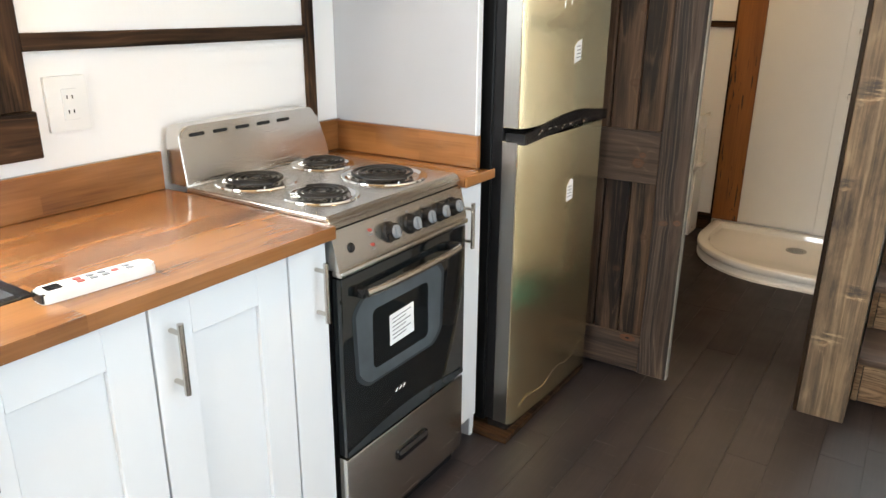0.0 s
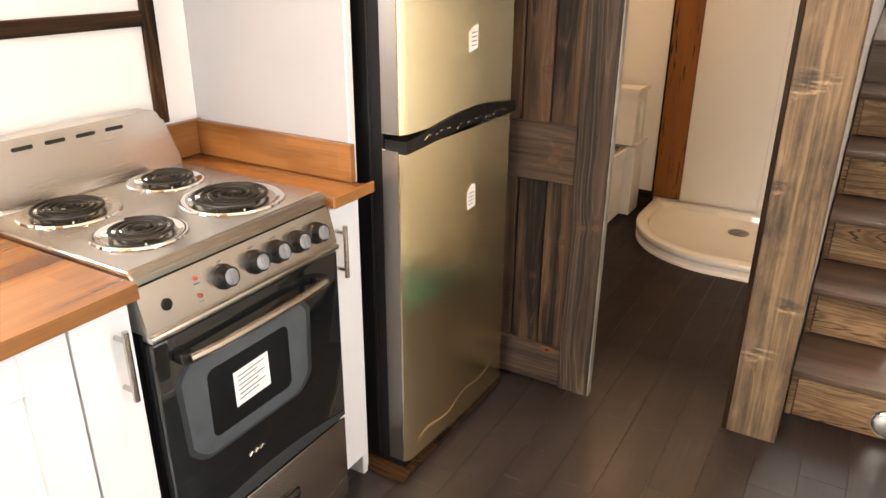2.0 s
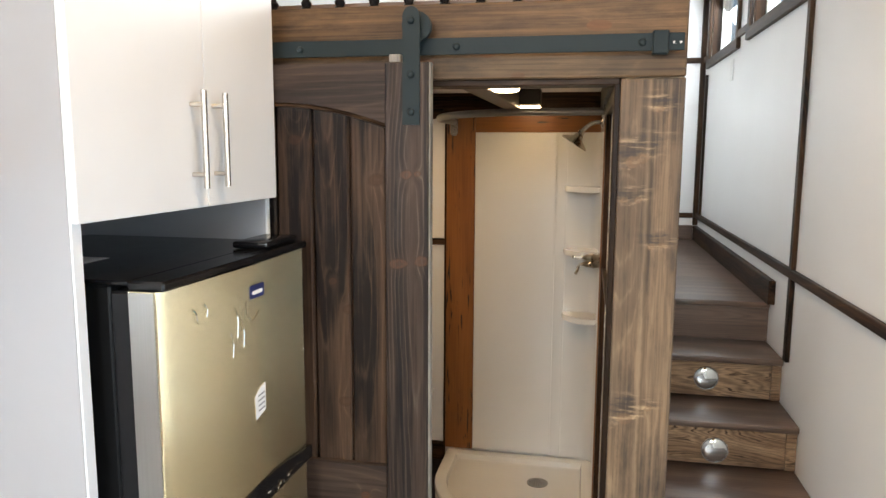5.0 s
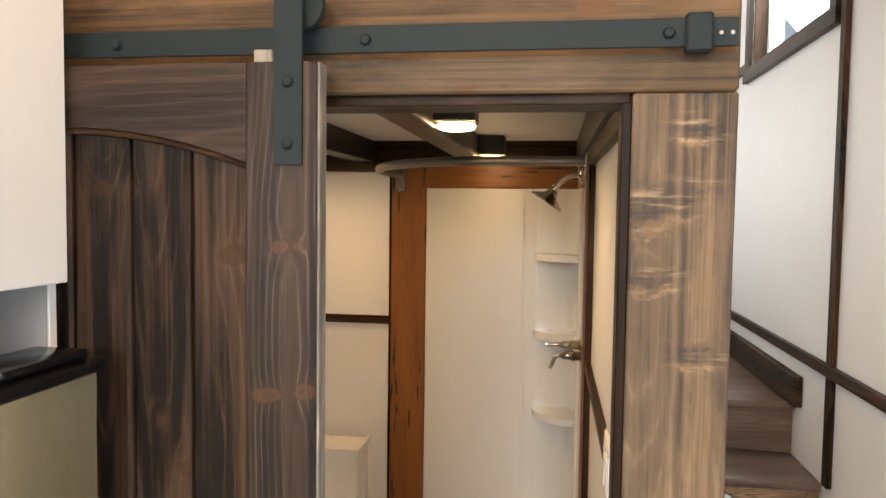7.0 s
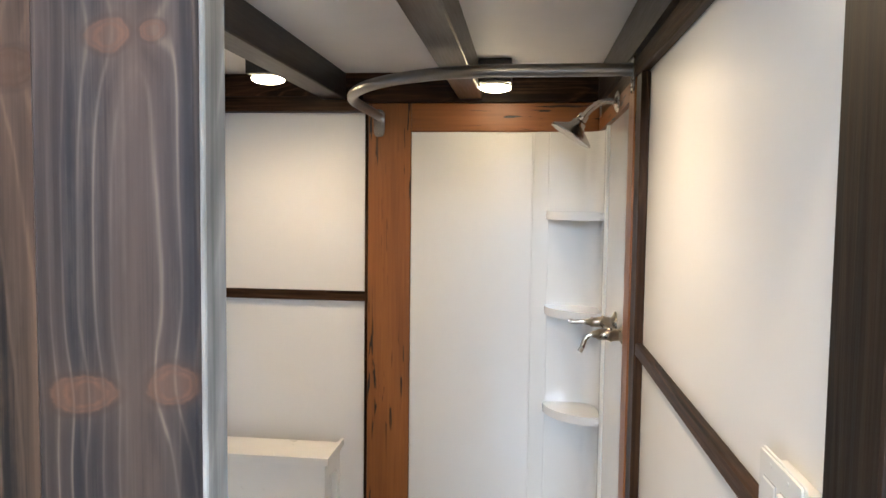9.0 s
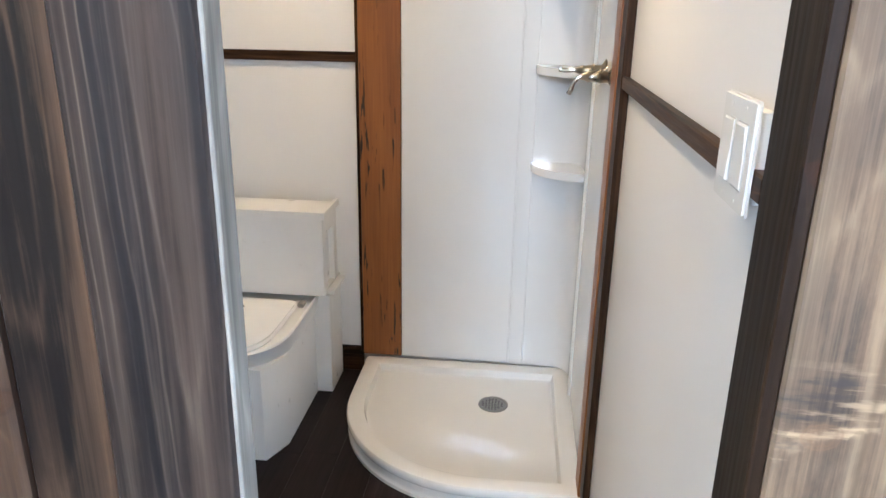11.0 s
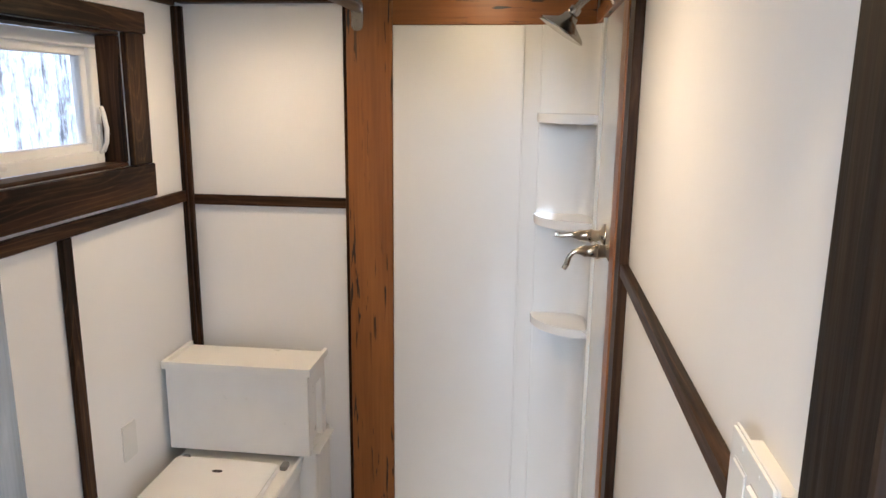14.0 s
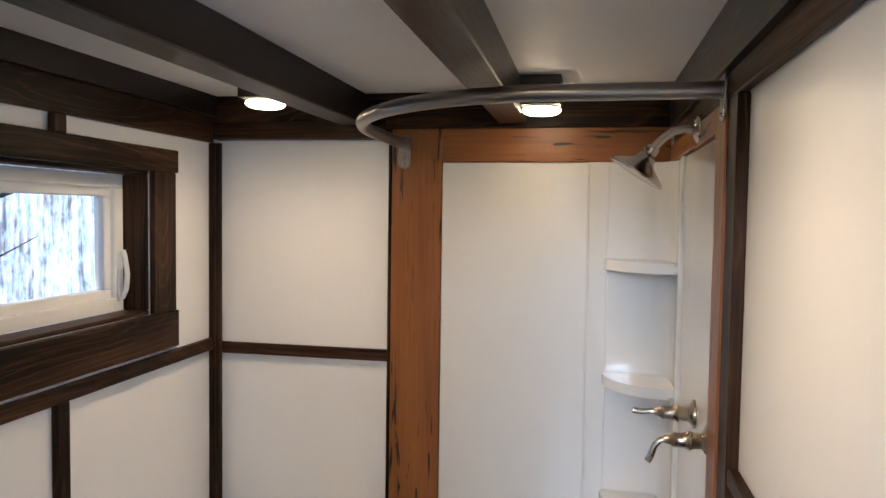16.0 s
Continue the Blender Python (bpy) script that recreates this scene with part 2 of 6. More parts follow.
        pf = mth(t, "MULTIPLY", mth(t, "EXPONENT", mth(t, "MULTIPLY", mth(t, "MULTIPLY", px_, px_), -1.0)), mth(t, "MULTIPLY", streak, 0.8))
        col = mix(t, pf, col, tuple(x * 0.35 for x in base))
        py_ = mth(t, "ADD", px_, 2.2)
        pg = mth(t, "MULTIPLY", mth(t, "EXPONENT", mth(t, "MULTIPLY", mth(t, "MULTIPLY", py_, py_), -0.7)), 0.2)
        col = mix(t, pg, col, line)
    if core is not None:
        col = mix(t, mth(t, "MULTIPLY", halo, 0.07 + flare * 1.1), col, tuple(x * 0.75 + y * 0.25 for x, y in zip(line, knot_col)))
        kc = mix(t, mth(t, "MULTIPLY", mth(t, "ADD", mth(t, "MULTIPLY", sn, 0.5), blot), 0.75), knot_col, tuple(x * 0.35 for x in knot_col))
        col = mix(t, mth(t, "MULTIPLY", core, 0.5 if flare else 0.55), col, kc)
        col = mix(t, eye, col, dark)
    t.links.new(col, b.inputs["Base Color"])
    t.links.new(mth(t, "ADD", mth(t, "MULTIPLY", fine, 0.25), rough - 0.12), b.inputs["Roughness"])
    b.inputs["Specular IOR Level"].default_value = spec
    bump(t, b, mth(t, "ADD", mth(t, "MULTIPLY", fine, 0.6), mth(t, "MULTIPLY", sn, 0.5)), bumpy, 0.0012)
    return m


def plain(name, col, rough=0.5, metal=0.0, var=0.04, scale=6.0, bumpy=0.0, bscale=120.0, coat=0.0, spec=0.5):
    m, t, b = mat(name)
    v = coords(t, 3.0)
    n = noise_tex(t, v, scale, 3.0, 0.6)
    c2 = tuple(max(0, x * (1 - var * 2)) for x in col)
    c1 = tuple(min(1, x * (1 + var * 0.5)) for x in col)
    t.links.new(ramp(t, n, [(0.3, c2), (0.7, c1)]), b.inputs["Base Color"])
    t.links.new(mth(t, "ADD", mth(t, "MULTIPLY", noise_tex(t, v, scale * 4, 2.0), 0.12), rough - 0.06), b.inputs["Roughness"])
    b.inputs["Metallic"].default_value = metal
    b.inputs["Coat Weight"].default_value = coat
    b.inputs["Specular IOR Level"].default_value = spec
    if bumpy:
        bump(t, b, noise_tex(t, v, bscale, 2.0), bumpy, 0.001)
    return m


def brushed(name, col, axis, rough=0.28, aniso=0.0, relief=0.015, fine=420.0, deep=0.0003):
    m, t, b = mat(name)
    v = coords(t, 3.0)
    f = noise_tex(t, stretch(t, v, axis, 3.0, fine), 1.0, 2.0)
    t.links.new(ramp(t, f, [(0.3, tuple(x * 0.94 for x in col)), (0.7, col)]), b.inputs["Base Color"])
    t.links.new(mth(t, "ADD", mth(t, "MULTIPLY", f, 0.06), rough - 0.03), b.inputs["Roughness"])
    b.inputs["Metallic"].default_value = 1.0
    b.inputs["Anisotropic"].default_value = aniso
    bump(t, b, f, relief, deep)
    return m


def glow(name, col, strength):
    m, t, b = mat(name)
    b.inputs["Base Color"].default_value = (0.9, 0.88, 0.8, 1)
    b.inputs["Emission Color"].default_value = (*col, 1)
    b.inputs["Emission Strength"].default_value = strength
    return m


def glassy(name, col=(1, 1, 1), rough=0.0, ior=1.45):
    m, t, b = mat(name)
    b.inputs["Base Color"].default_value = (*col, 1)
    b.inputs["Transmission Weight"].default_value = 1.0
    b.inputs["Roughness"].default_value, b.inputs["IOR"].default_value = rough, ior
    return m


def board_wall(name):
    """White painted panel board with a faint upright grain."""
    m, t, b = mat(name)
    v = coords(t, 5.0)
    f = noise_tex(t, stretch(t, v, 2, 2.0, 150.0), 1.0, 2.0)
    n = noise_tex(t, v, 1.4, 3.0)
    c = ramp(t, n, [(0.3, (0.76, 0.755, 0.745)), (0.7, (0.81, 0.805, 0.795))])
    t.links.new(mix(t, mth(t, "MULTIPLY", f, 0.06), c, (0.6, 0.59, 0.57)), b.inputs["Base Color"])
    b.inputs["Roughness"].default_value = 0.38
    bump(t, b, f, 0.12, 0.001)
    return m


def floor_mat(name):
    """Dark stained hardwood with scuffs; a bluish daylight sheen is painted over the main room, none in the bathroom.
    """
    m, t, b = mat(name)
    v = coords(t, 17.0)
    where = t.nodes.new("ShaderNodeSeparateXYZ")
    t.links.new(t.nodes.new("ShaderNodeNewGeometry").outputs["Position"], where.inputs[0])
    # mask of the daylit main room, fading out at the bathroom doorway
    daylit = ramp(t, mth(t, "MULTIPLY", where.outputs[1], 0.2), [(0.56, (1, 1, 1)), (0.69, (0, 0, 0))])
    fine = noise_tex(t, stretch(t, v, 1, 4.0, 130.0), 1.0, 3.0, 0.6)
    big = noise_tex(t, stretch(t, v, 1, 2.0, 9.0), 1.0, 3.0, 0.6)
    g = mth(t, "ADD", mth(t, "MULTIPLY", fine, 0.45), mth(t, "MULTIPLY", big, 0.55))
    col = ramp(t, g, [(0.3, (0.008, 0.006, 0.006)), (0.55, (0.020, 0.0145, 0.0142)), (0.75, (0.046, 0.032, 0.031))])
    # patchy blue-grey mixed into the colour as the daylight's sheen
    sheen = ramp(t, noise_tex(t, v, 3.5, 5.0, 0.65), [(0.3, (0.16, 0.16, 0.16)), (0.7, (0.5, 0.5, 0.5))])
    col = mix(t, mth(t, "MULTIPLY", mth(t, "MULTIPLY", sheen, 0.19), daylit), col, (0.15, 0.15, 0.19))
    scuff = ramp(t, noise_tex(t, stretch(t, v, 0, 5.0, 60.0), 1.0, 4.0, 0.7), [(0.64, (0, 0, 0)), (0.70, (1, 1, 1))])
    col = mix(t, mth(t, "MULTIPLY", mth(t, "MULTIPLY", scuff, 0.20), daylit), col, (0.25, 0.23, 0.23))
    t.links.new(col, b.inputs["Base Color"])
    t.links.new(mth(t, "ADD", mth(t, "MULTIPLY", noise_tex(t, v, 9.0, 3.0), 0.25), 0.25), b.inputs["Roughness"])
    t.links.new(mth(t, "ADD", mth(t, "MULTIPLY", daylit, 0.62), 0.10), b.inputs["Specular IOR Level"])
    bump(t, b, g, 0.3, 0.002)
    return m


def butcher(name, axis):
    m, t, b = mat(name)
    v = coords(t, 5.0)
    s = t.nodes.new("ShaderNodeSeparateXYZ")
    t.links.new(v, s.inputs[0])
    br = nd(t, "ShaderNodeTexBrick", Scale=1.0)
    br.inputs["Mortar Size"].default_value = 0.0003
    br.inputs["Brick Width"].default_value, br.inputs["Row Height"].default_value = 0.33, 0.043
    br.inputs["Color1"].default_value, br.inputs["Color2"].default_value = (0.25, 0.25, 0.25, 1), (0.9, 0.9, 0.9, 1)
    br.inputs["Mortar"].default_value = (0.3, 0.3, 0.3, 1)
    c = t.nodes.new("ShaderNodeCombineXYZ")
    t.links.new(s.outputs[axis], c.inputs[0])
    t.links.new(mth(t, "ADD", s.outputs[1 - axis], s.outputs[2]), c.inputs[1])
    t.links.new(c.outputs[0], br.inputs["Vector"])
    fine = noise_tex(t, stretch(t, v, axis, 5.0, 110.0), 1.0, 3.0, 0.6)
    big = noise_tex(t, stretch(t, v, axis, 2.5, 11.0), 1.0, 2.0, 0.5)
    sep = t.nodes.new("ShaderNodeSeparateColor")
    t.links.new(br.outputs["Color"], sep.inputs[0])
    g = mth(t, "ADD", mth(t, "MULTIPLY", sep.outputs[0], 0.17), mth(t, "ADD", mth(t, "MULTIPLY", fine, 0.25), mth(t, "MULTIPLY", big, 0.66)))
    col = ramp(t, g, [(0.37, (0.09, 0.030, 0.010)), (0.49, (0.19, 0.072, 0.022)), (0.65, (0.285, 0.118, 0.038))])
    pit = ramp(t, noise_tex(t, stretch(t, v, axis, 9.0, 30.0), 1.0, 2.0), [(0.70, (0, 0, 0)), (0.76, (1, 1, 1))])
    col = mix(t, mth(t, "MULTIPLY", pit, 0.4), col, (0.07, 0.02, 0.008))
    t.links.new(col, b.inputs["Base Color"])
    b.inputs["Roughness"].default_value = 0.26
    b.inputs["Coat Weight"].default_value, b.inputs["Coat Roughness"].default_value = 0.4, 0.12
    bump(t, b, fine, 0.04, 0.001)
    return m


def cypress(name, axis):
    """Orange-stained boards with black worm-eaten streaks along the grain."""
    m, t, b = mat(name)
    v = coords(t)
    fine = noise_tex(t, stretch(t, v, axis, 4.0, 120.0), 1.0, 3.0)
    big = noise_tex(t, stretch(t, v, axis, 1.5, 9.0), 1.0, 3.0)
    g = mth(t, "ADD", mth(t, "MULTIPLY", fine, 0.4), mth(t, "MULTIPLY", big, 0.6))
    col = ramp(t, g, [(0.3, (0.16, 0.050, 0.010)), (0.7, (0.30, 0.112, 0.025))])
    st = ramp(t, noise_tex(t, stretch(t, v, axis, 7.0, 95.0), 1.0, 3.0, 0.5), [(0.60, (0, 0, 0)), (0.625, (1, 1, 1))])
    zone = ramp(t, noise_tex(t, stretch(t, v, axis, 2.0, 9.0), 1.0, 1.0), [(0.45, (0, 0, 0)), (0.55, (1, 1, 1))])
    hole = mth(t, "MULTIPLY", st, zone)
    t.links.new(mix(t, hole, col, (0.012, 0.005, 0.003)), b.inputs["Base Color"])
    b.inputs["Roughness"].default_value = 0.42
    bump(t, b, mth(t, "SUBTRACT", mth(t, "MULTIPLY", fine, 0.2), hole), 0.5, 0.003)
    return m


# blue-grey and brown stained knotty pine, lighter on the door frame
GREY, BROWN, PALE, KNOT = (0.024, 0.020, 0.021), (0.074, 0.050, 0.039), (0.19, 0.145, 0.11), (0.175, 0.080, 0.042)
STILE_KNOTS = ((-0.072, 1.711, 0.016), (-0.044, 1.713, 0.010), (-0.033, 1.498, 0.019), (-0.094, 1.489, 0.018), (-0.038, 0.640, 0.016), (-0.085, 0.632, 0.014))
PLANK_KNOTS = ((-0.155, 1.696, 0.020), (-0.231, 1.361, 0.016), (-0.274, 1.434, 0.013), (-0.370, 1.795, 0.019), (-0.242, 1.113, 0.018), (-0.179, 0.823, 0.018), (-0.320, 1.790, 0.012), (-0.160, 0.560, 0.014), (-0.250, 0.420, 0.016))
POST_KNOTS = ((0.491, 1.754, 0.018), (0.470, 1.745, 0.020), (0.520, 1.540, 0.010), (0.526, 1.870, 0.011), (0.452, 1.652, 0.010), (0.485, 1.653, 0.010), (0.545, 1.545, 0.009), (0.475, 1.10, 0.020), (0.530, 1.130, 0.010), (0.455, 0.820, 0.010), (0.54, 0.46, 0.013), (0.48, 0.28, 0.015))
M_DOOR = wood("stained_pine_plank", 2, (0.014, 0.0105, 0.0100), (0.076, 0.047, 0.032), (0.20, 0.125, 0.08), (0.07, 0.033, 0.019), freq=300, warp=34, lines=0.3, knots=0.0, dirt=0.75, streaks=0.55, fixed=PLANK_KNOTS)
M_DOORX = wood("stained_pine_rail", 0, (0.036, 0.027, 0.025), (0.066, 0.046, 0.037), (0.17, 0.115, 0.078), (0.17, 0.062, 0.027), freq=330, warp=20, lines=0.35, knots=0.4, dirt=0.4, fixed=((-0.20, 0.835, 0.024), (-0.185, 0.865, 0.014)))
M_STILE = wood("stained_pine_stile", 2, GREY, BROWN, PALE, KNOT, freq=400, warp=20, lines=0.55, knots=0.0, dirt=0.6, streaks=0.5, fixed=STILE_KNOTS, centre=-0.048)
M_POST = wood("weathered_pine_post", 2, (0.138, 0.097, 0.066), (0.225, 0.154, 0.097), (0.44, 0.32, 0.20), (0.27, 0.16, 0.090), freq=300, warp=26, lines=0.3, knots=0.0, dirt=0.95, streaks=0.6, flare=0.25, fixed=POST_KNOTS, dark=(0.032, 0.028, 0.028), pith=0.512)
M_BEAM = wood("weathered_pine_beam", 0, (0.125, 0.078, 0.045), (0.19, 0.118, 0.066), (0.30, 0.185, 0.10), (0.20, 0.09, 0.045), freq=240, warp=24, lines=0.25, knots=0.4, dirt=0.9, streaks=0.7, dark=(0.026, 0.019, 0.016))
M_EDGE = wood("pale_sawn_edge", 2, (0.20, 0.19, 0.17), (0.31, 0.29, 0.265), (0.46, 0.43, 0.38), (0.3, 0.2, 0.1), freq=300, knots=0.0, dirt=0.5, bumpy=0.3, dark=(0.05, 0.048, 0.043))
TD, TL, TT = (0.012, 0.006, 0.003), (0.058, 0.028, 0.014), (0.19, 0.10, 0.047)
M_TRIM = [wood("dark_stained_trim_" + "xyz"[a], a, TD, TL, TT, (0.055, 0.024, 0.011), freq=330, warp=26, lines=0.5, knots=0.9, dirt=0.6, dark=(0.005, 0.003, 0.003)) for a in range(3)]
M_JAMB = wood("dark_stained_jamb", 2, (0.006, 0.0035, 0.0025), (0.020, 0.011, 0.006), (0.075, 0.042, 0.022), (0.05, 0.02, 0.01), freq=330, warp=22, lines=0.4, knots=0.8, dirt=0.6, dark=(0.004, 0.002, 0.002))
M_JOIST = wood("dark_joist", 1, (0.008, 0.005, 0.003), (0.017, 0.010, 0.006), (0.034, 0.020, 0.012), (0.035, 0.015, 0.008), freq=160, knots=0.3, lines=0.25, rough=0.34, dirt=0.4, spec=0.35)
M_TREAD = wood("stained_oak_tread", 0, (0.125, 0.078, 0.057), (0.178, 0.115, 0.084), (0.026, 0.015, 0.010), (0.04, 0.02, 0.01), freq=260, warp=16, lines=0.5, streaks=0.4, spec=0.4, knots=0.0, rough=0.36, dirt=0.2)
M_DRAW = wood("stained_oak_drawer", 0, (0.30, 0.185, 0.110), (0.44, 0.285, 0.172), (0.024, 0.012, 0.007), (0.05, 0.02, 0.01), freq=330, warp=60, lines=1.3, knots=0.5, rough=0.42, dirt=0.25)
M_WALL = board_wall("white_wall_board")
M_CEIL = plain("white_ceiling", (0.72, 0.71, 0.70), 0.6, var=0.02)
M_FLOOR = floor_mat("dark_hardwood_floor")
M_SEAM = plain("floor_seam", (0.006, 0.004, 0.004), 0.8)
M_CAB = plain("white_cabinet_lacquer", (0.68, 0.705, 0.73), 0.32, var=0.01)
# white panel darkened to grey for its shaded face; its lit edge uses M_CAB
M_PANELSHADE = plain("shaded_white_panel", (0.36, 0.365, 0.38), 0.42, var=0.015)
M_TOPY = butcher("butcher_block_long", 1)
M_TOPX = butcher("butcher_block_side", 0)
M_STEEL = brushed("brushed_steel_stove", (0.67, 0.64, 0.60), 1, 0.26)
M_FRIDGE = brushed("brushed_steel_fridge", (0.95, 0.82, 0.54), 2, 0.24, 1.0, 1.0, 1700.0, 0.00022)
M_FSIDE = brushed("grey_steel_edge", (0.27, 0.26, 0.25), 2, 0.36)
M_GASKET = plain("black_rubber_gasket", (0.006, 0.006, 0.007), 0.5, spec=0.2)
M_HOOD = brushed("brushed_steel_hood", (0.50, 0.49, 0.47), 1, 0.34)
M_NICKEL = plain("brushed_nickel", (0.58, 0.54, 0.49), 0.24, 1.0)
M_ROD = plain("satin_nickel_rod", (0.27, 0.255, 0.24), 0.34, 1.0)
M_VALVE = plain("aged_nickel", (0.40, 0.345, 0.27), 0.28, 1.0)
M_CHROME = plain("chrome", (0.80, 0.80, 0.79), 0.06, 1.0, var=0.01)
M_BLACK = plain("black_plastic", (0.010, 0.010, 0.011), 0.24, var=0.1, spec=0.3)
M_BLACKTOP = plain("glossy_black_top", (0.006, 0.006, 0.007), 0.16, var=0.02, spec=0.3)
M_BLACKBODY = plain("black_textured_body", (0.005, 0.0055, 0.006), 0.40, spec=0.2)
M_OVEN = plain("black_oven_glass", (0.006, 0.008, 0.009), 0.06, var=0.05, coat=0.3)
M_OVENRING = plain("grey_printed_glass", (0.075, 0.090, 0.100), 0.16, var=0.15)
M_OVENDOT = plain("dark_dotted_print", (0.032, 0.038, 0.042), 0.14, var=0.1)
M_COIL = plain("burner_coil", (0.022, 0.020, 0.019), 0.42, 0.6)
M_IRON = plain("blue_grey_painted_iron", (0.015, 0.024, 0.028), 0.55, 0.0, bumpy=0.08, spec=0.15)
M_WHITEP = plain("white_plastic", (0.70, 0.70, 0.68), 0.42, var=0.01)
M_ACRYL = plain("glossy_white_acrylic", (0.71, 0.70, 0.675), 0.062, var=0.01)
M_TOILET = plain("white_painted_wood", (0.78, 0.77, 0.74), 0.30, var=0.02)
M_SEATM = plain("glossy_white_seat", (0.83, 0.82, 0.80), 0.10, var=0.01)
# grey paints the shade of the thin gaps in switch and outlet
M_SWGAP = plain("gap_shade_grey", (0.48, 0.48, 0.48), 0.6)
M_VINYL = plain("white_window_vinyl", (0.80, 0.80, 0.78), 0.30, var=0.02)
M_PAPER = plain("paper_label", (0.80, 0.80, 0.80), 0.6, var=0.02)
M_INK = plain("grey_print", (0.16, 0.16, 0.17), 0.6)
M_BLUE = plain("dark_blue_label", (0.02, 0.03, 0.12), 0.4)
M_RED = plain("red_lamp_lens", (0.30, 0.04, 0.03), 0.3)
M_KNOBF = plain("grey_knob_face", (0.17, 0.185, 0.205), 0.35)
M_TOWEL = plain("teal_towel", (0.05, 0.62, 0.60), 0.9, var=0.12, scale=30, bumpy=0.6, bscale=300)
M_GLASS = glassy("window_glass")
M_KNOBG = plain("mirrored_glass_pull", (0.80, 0.84, 0.85), 0.05, 1.0, var=0.01)
M_LENS = glow("lit_lens", (1.0, 0.74, 0.42), 26.0)
M_BOXL = plain("black_lamp_box", (0.012, 0.011, 0.010), 0.5)
# black stands in for the shade inside slots, holes and drawer gaps
M_HOLESHADE = plain("hole_shade", (0.004, 0.004, 0.004), 0.7)
M_PINEC = wood("varnished_pine_ceiling", 1, (0.46, 0.27, 0.12), (0.56, 0.35, 0.17), (0.35, 0.18, 0.07), (0.2, 0.08, 0.03), freq=160, dirt=0.1)
M_BARK = plain("pale_bark", (0.16, 0.13, 0.11), 0.9, var=0.3, scale=12, bumpy=0.6, bscale=60)
M_GROUND = plain("leaf_litter_ground", (0.14, 0.11, 0.07), 0.95, var=0.3, scale=8, bumpy=0.6, bscale=30)


# ---- mesh helpers ----
def box(bm, x0, x1, y0, y1, z0, z1, bevel=0.0, seg=1):
    r = bmesh.ops.create_cube(bm, size=1.0, matrix=Matrix.Translation(((x0 + x1) / 2, (y0 + y1) / 2, (z0 + z1) / 2)) @ Matrix.Diagonal((abs(x1 - x0), abs(y1 - y0), abs(z1 - z0), 1)))
    if bevel:
        es = list({e for v in r["verts"] for e in v.link_edges})
        bmesh.ops.bevel(bm, geom=es, offset=bevel, segments=seg, affect="EDGES", profile=0.5)
    return bm


def bx(*a, **k):
    return box(bmesh.new(), *a, **k)


def cyl(bm, p0, p1, r0, r1=None, seg=20):
    p0, p1 = Vector(p0), Vector(p1)
    d = p1 - p0
    m = Matrix.Translation((p0 + p1) / 2) @ d.to_track_quat("Z", "Y").to_matrix().to_4x4()
    bmesh.ops.create_cone(bm, cap_ends=True, segments=seg, radius1=r0, radius2=r0 if r1 is None else r1, depth=d.length, matrix=m)
    return bm


def tube(bm, pts, r, seg=10, closed=False):
    pts = [Vector(p) for p in pts]
    rings = []
    n = len(pts)
    up = None
    for i, p in enumerate(pts):
        a = pts[(i - 1) % n] if closed or i else pts[i]
        c = pts[(i + 1) % n] if closed or i < n - 1 else pts[i]
        d = (c - a).normalized()
        if up is None:
            up = d.orthogonal().normalized()
        up = (up - d * up.dot(d)).normalized()
        side = d.cross(up)
        rings.append([bm.verts.new(p + (up * math.cos(k * math.tau / seg) + side * math.sin(k * math.tau / seg)) * r) for k in range(seg)])
    for i in range(n if closed else n - 1):
        a, b = rings[i], rings[(i + 1) % n]
        for k in range(seg):
            bm.faces.new((a[k], a[(k + 1) % seg], b[(k + 1) % seg], b[k]))
    if not closed:
        bm.faces.new(rings[0][::-1])
        bm.faces.new(rings[-1])
    return bm


def lathe(bm, m, profile, seg=28):
    """Turns (radius, height) pairs round the z axis of the pose m."""
    rings = []
    for r, z in profile:
        rings.append([bm.verts.new(m @ Vector((r * math.cos(k * math.tau / seg), r * math.sin(k * math.tau / seg), z))) for k in range(seg)] if r > 1e-6 else [bm.verts.new(m @ Vector((0, 0, z)))])
    for a, b in zip(rings, rings[1:]):
        for k in range(seg):
            q = [a[k % len(a)], a[(k + 1) % len(a)], b[(k + 1) % len(b)], b[k % len(b)]]
            q = list(dict.fromkeys(q))
            if len(q) > 2:
                bm.faces.new(q)
    return bm


def prism(bm, outline, m, h0, h1):
    """An outline (u, v) in the xy plane of the pose m, raised from h0 to h1."""
    lo = [bm.verts.new(m @ Vector((u, v, h0))) for u, v in outline]
    hi = [bm.verts.new(m @ Vector((u, v, h1))) for u, v in outline]
    n = len(outline)
    bm.faces.new(lo[::-1])
    bm.faces.new(hi)
    for i in range(n):
        bm.faces.new((lo[i], lo[(i + 1) % n], hi[(i + 1) % n], hi[i]))
    return bm


def rounded(u0, u1, v0, v1, r, seg=5):
    pts = []
    for cu, cv, a0 in ((u1 - r, v0 + r, -90), (u1 - r, v1 - r, 0), (u0 + r, v1 - r, 90), (u0 + r, v0 + r, 180)):
        for k in range(seg + 1):
            a = radians(a0 + 90 * k / seg)
            pts.append((cu + r * math.cos(a), cv + r * math.sin(a)))
    return pts


IDM = Matrix.Identity(4)
# plane facing +x: u along y, v along z, out of the plane along x
def facex(x):
    return Matrix(((0, 0, 1, x), (1, 0, 0, 0), (0, 1, 0, 0), (0, 0, 0, 1)))


# plane facing -y: u along x, v along z, out of the plane along -y
def facey(y):
    return Matrix(((1, 0, 0, 0), (0, 0, -1, y), (0, 1, 0, 0), (0, 0, 0, 1)))


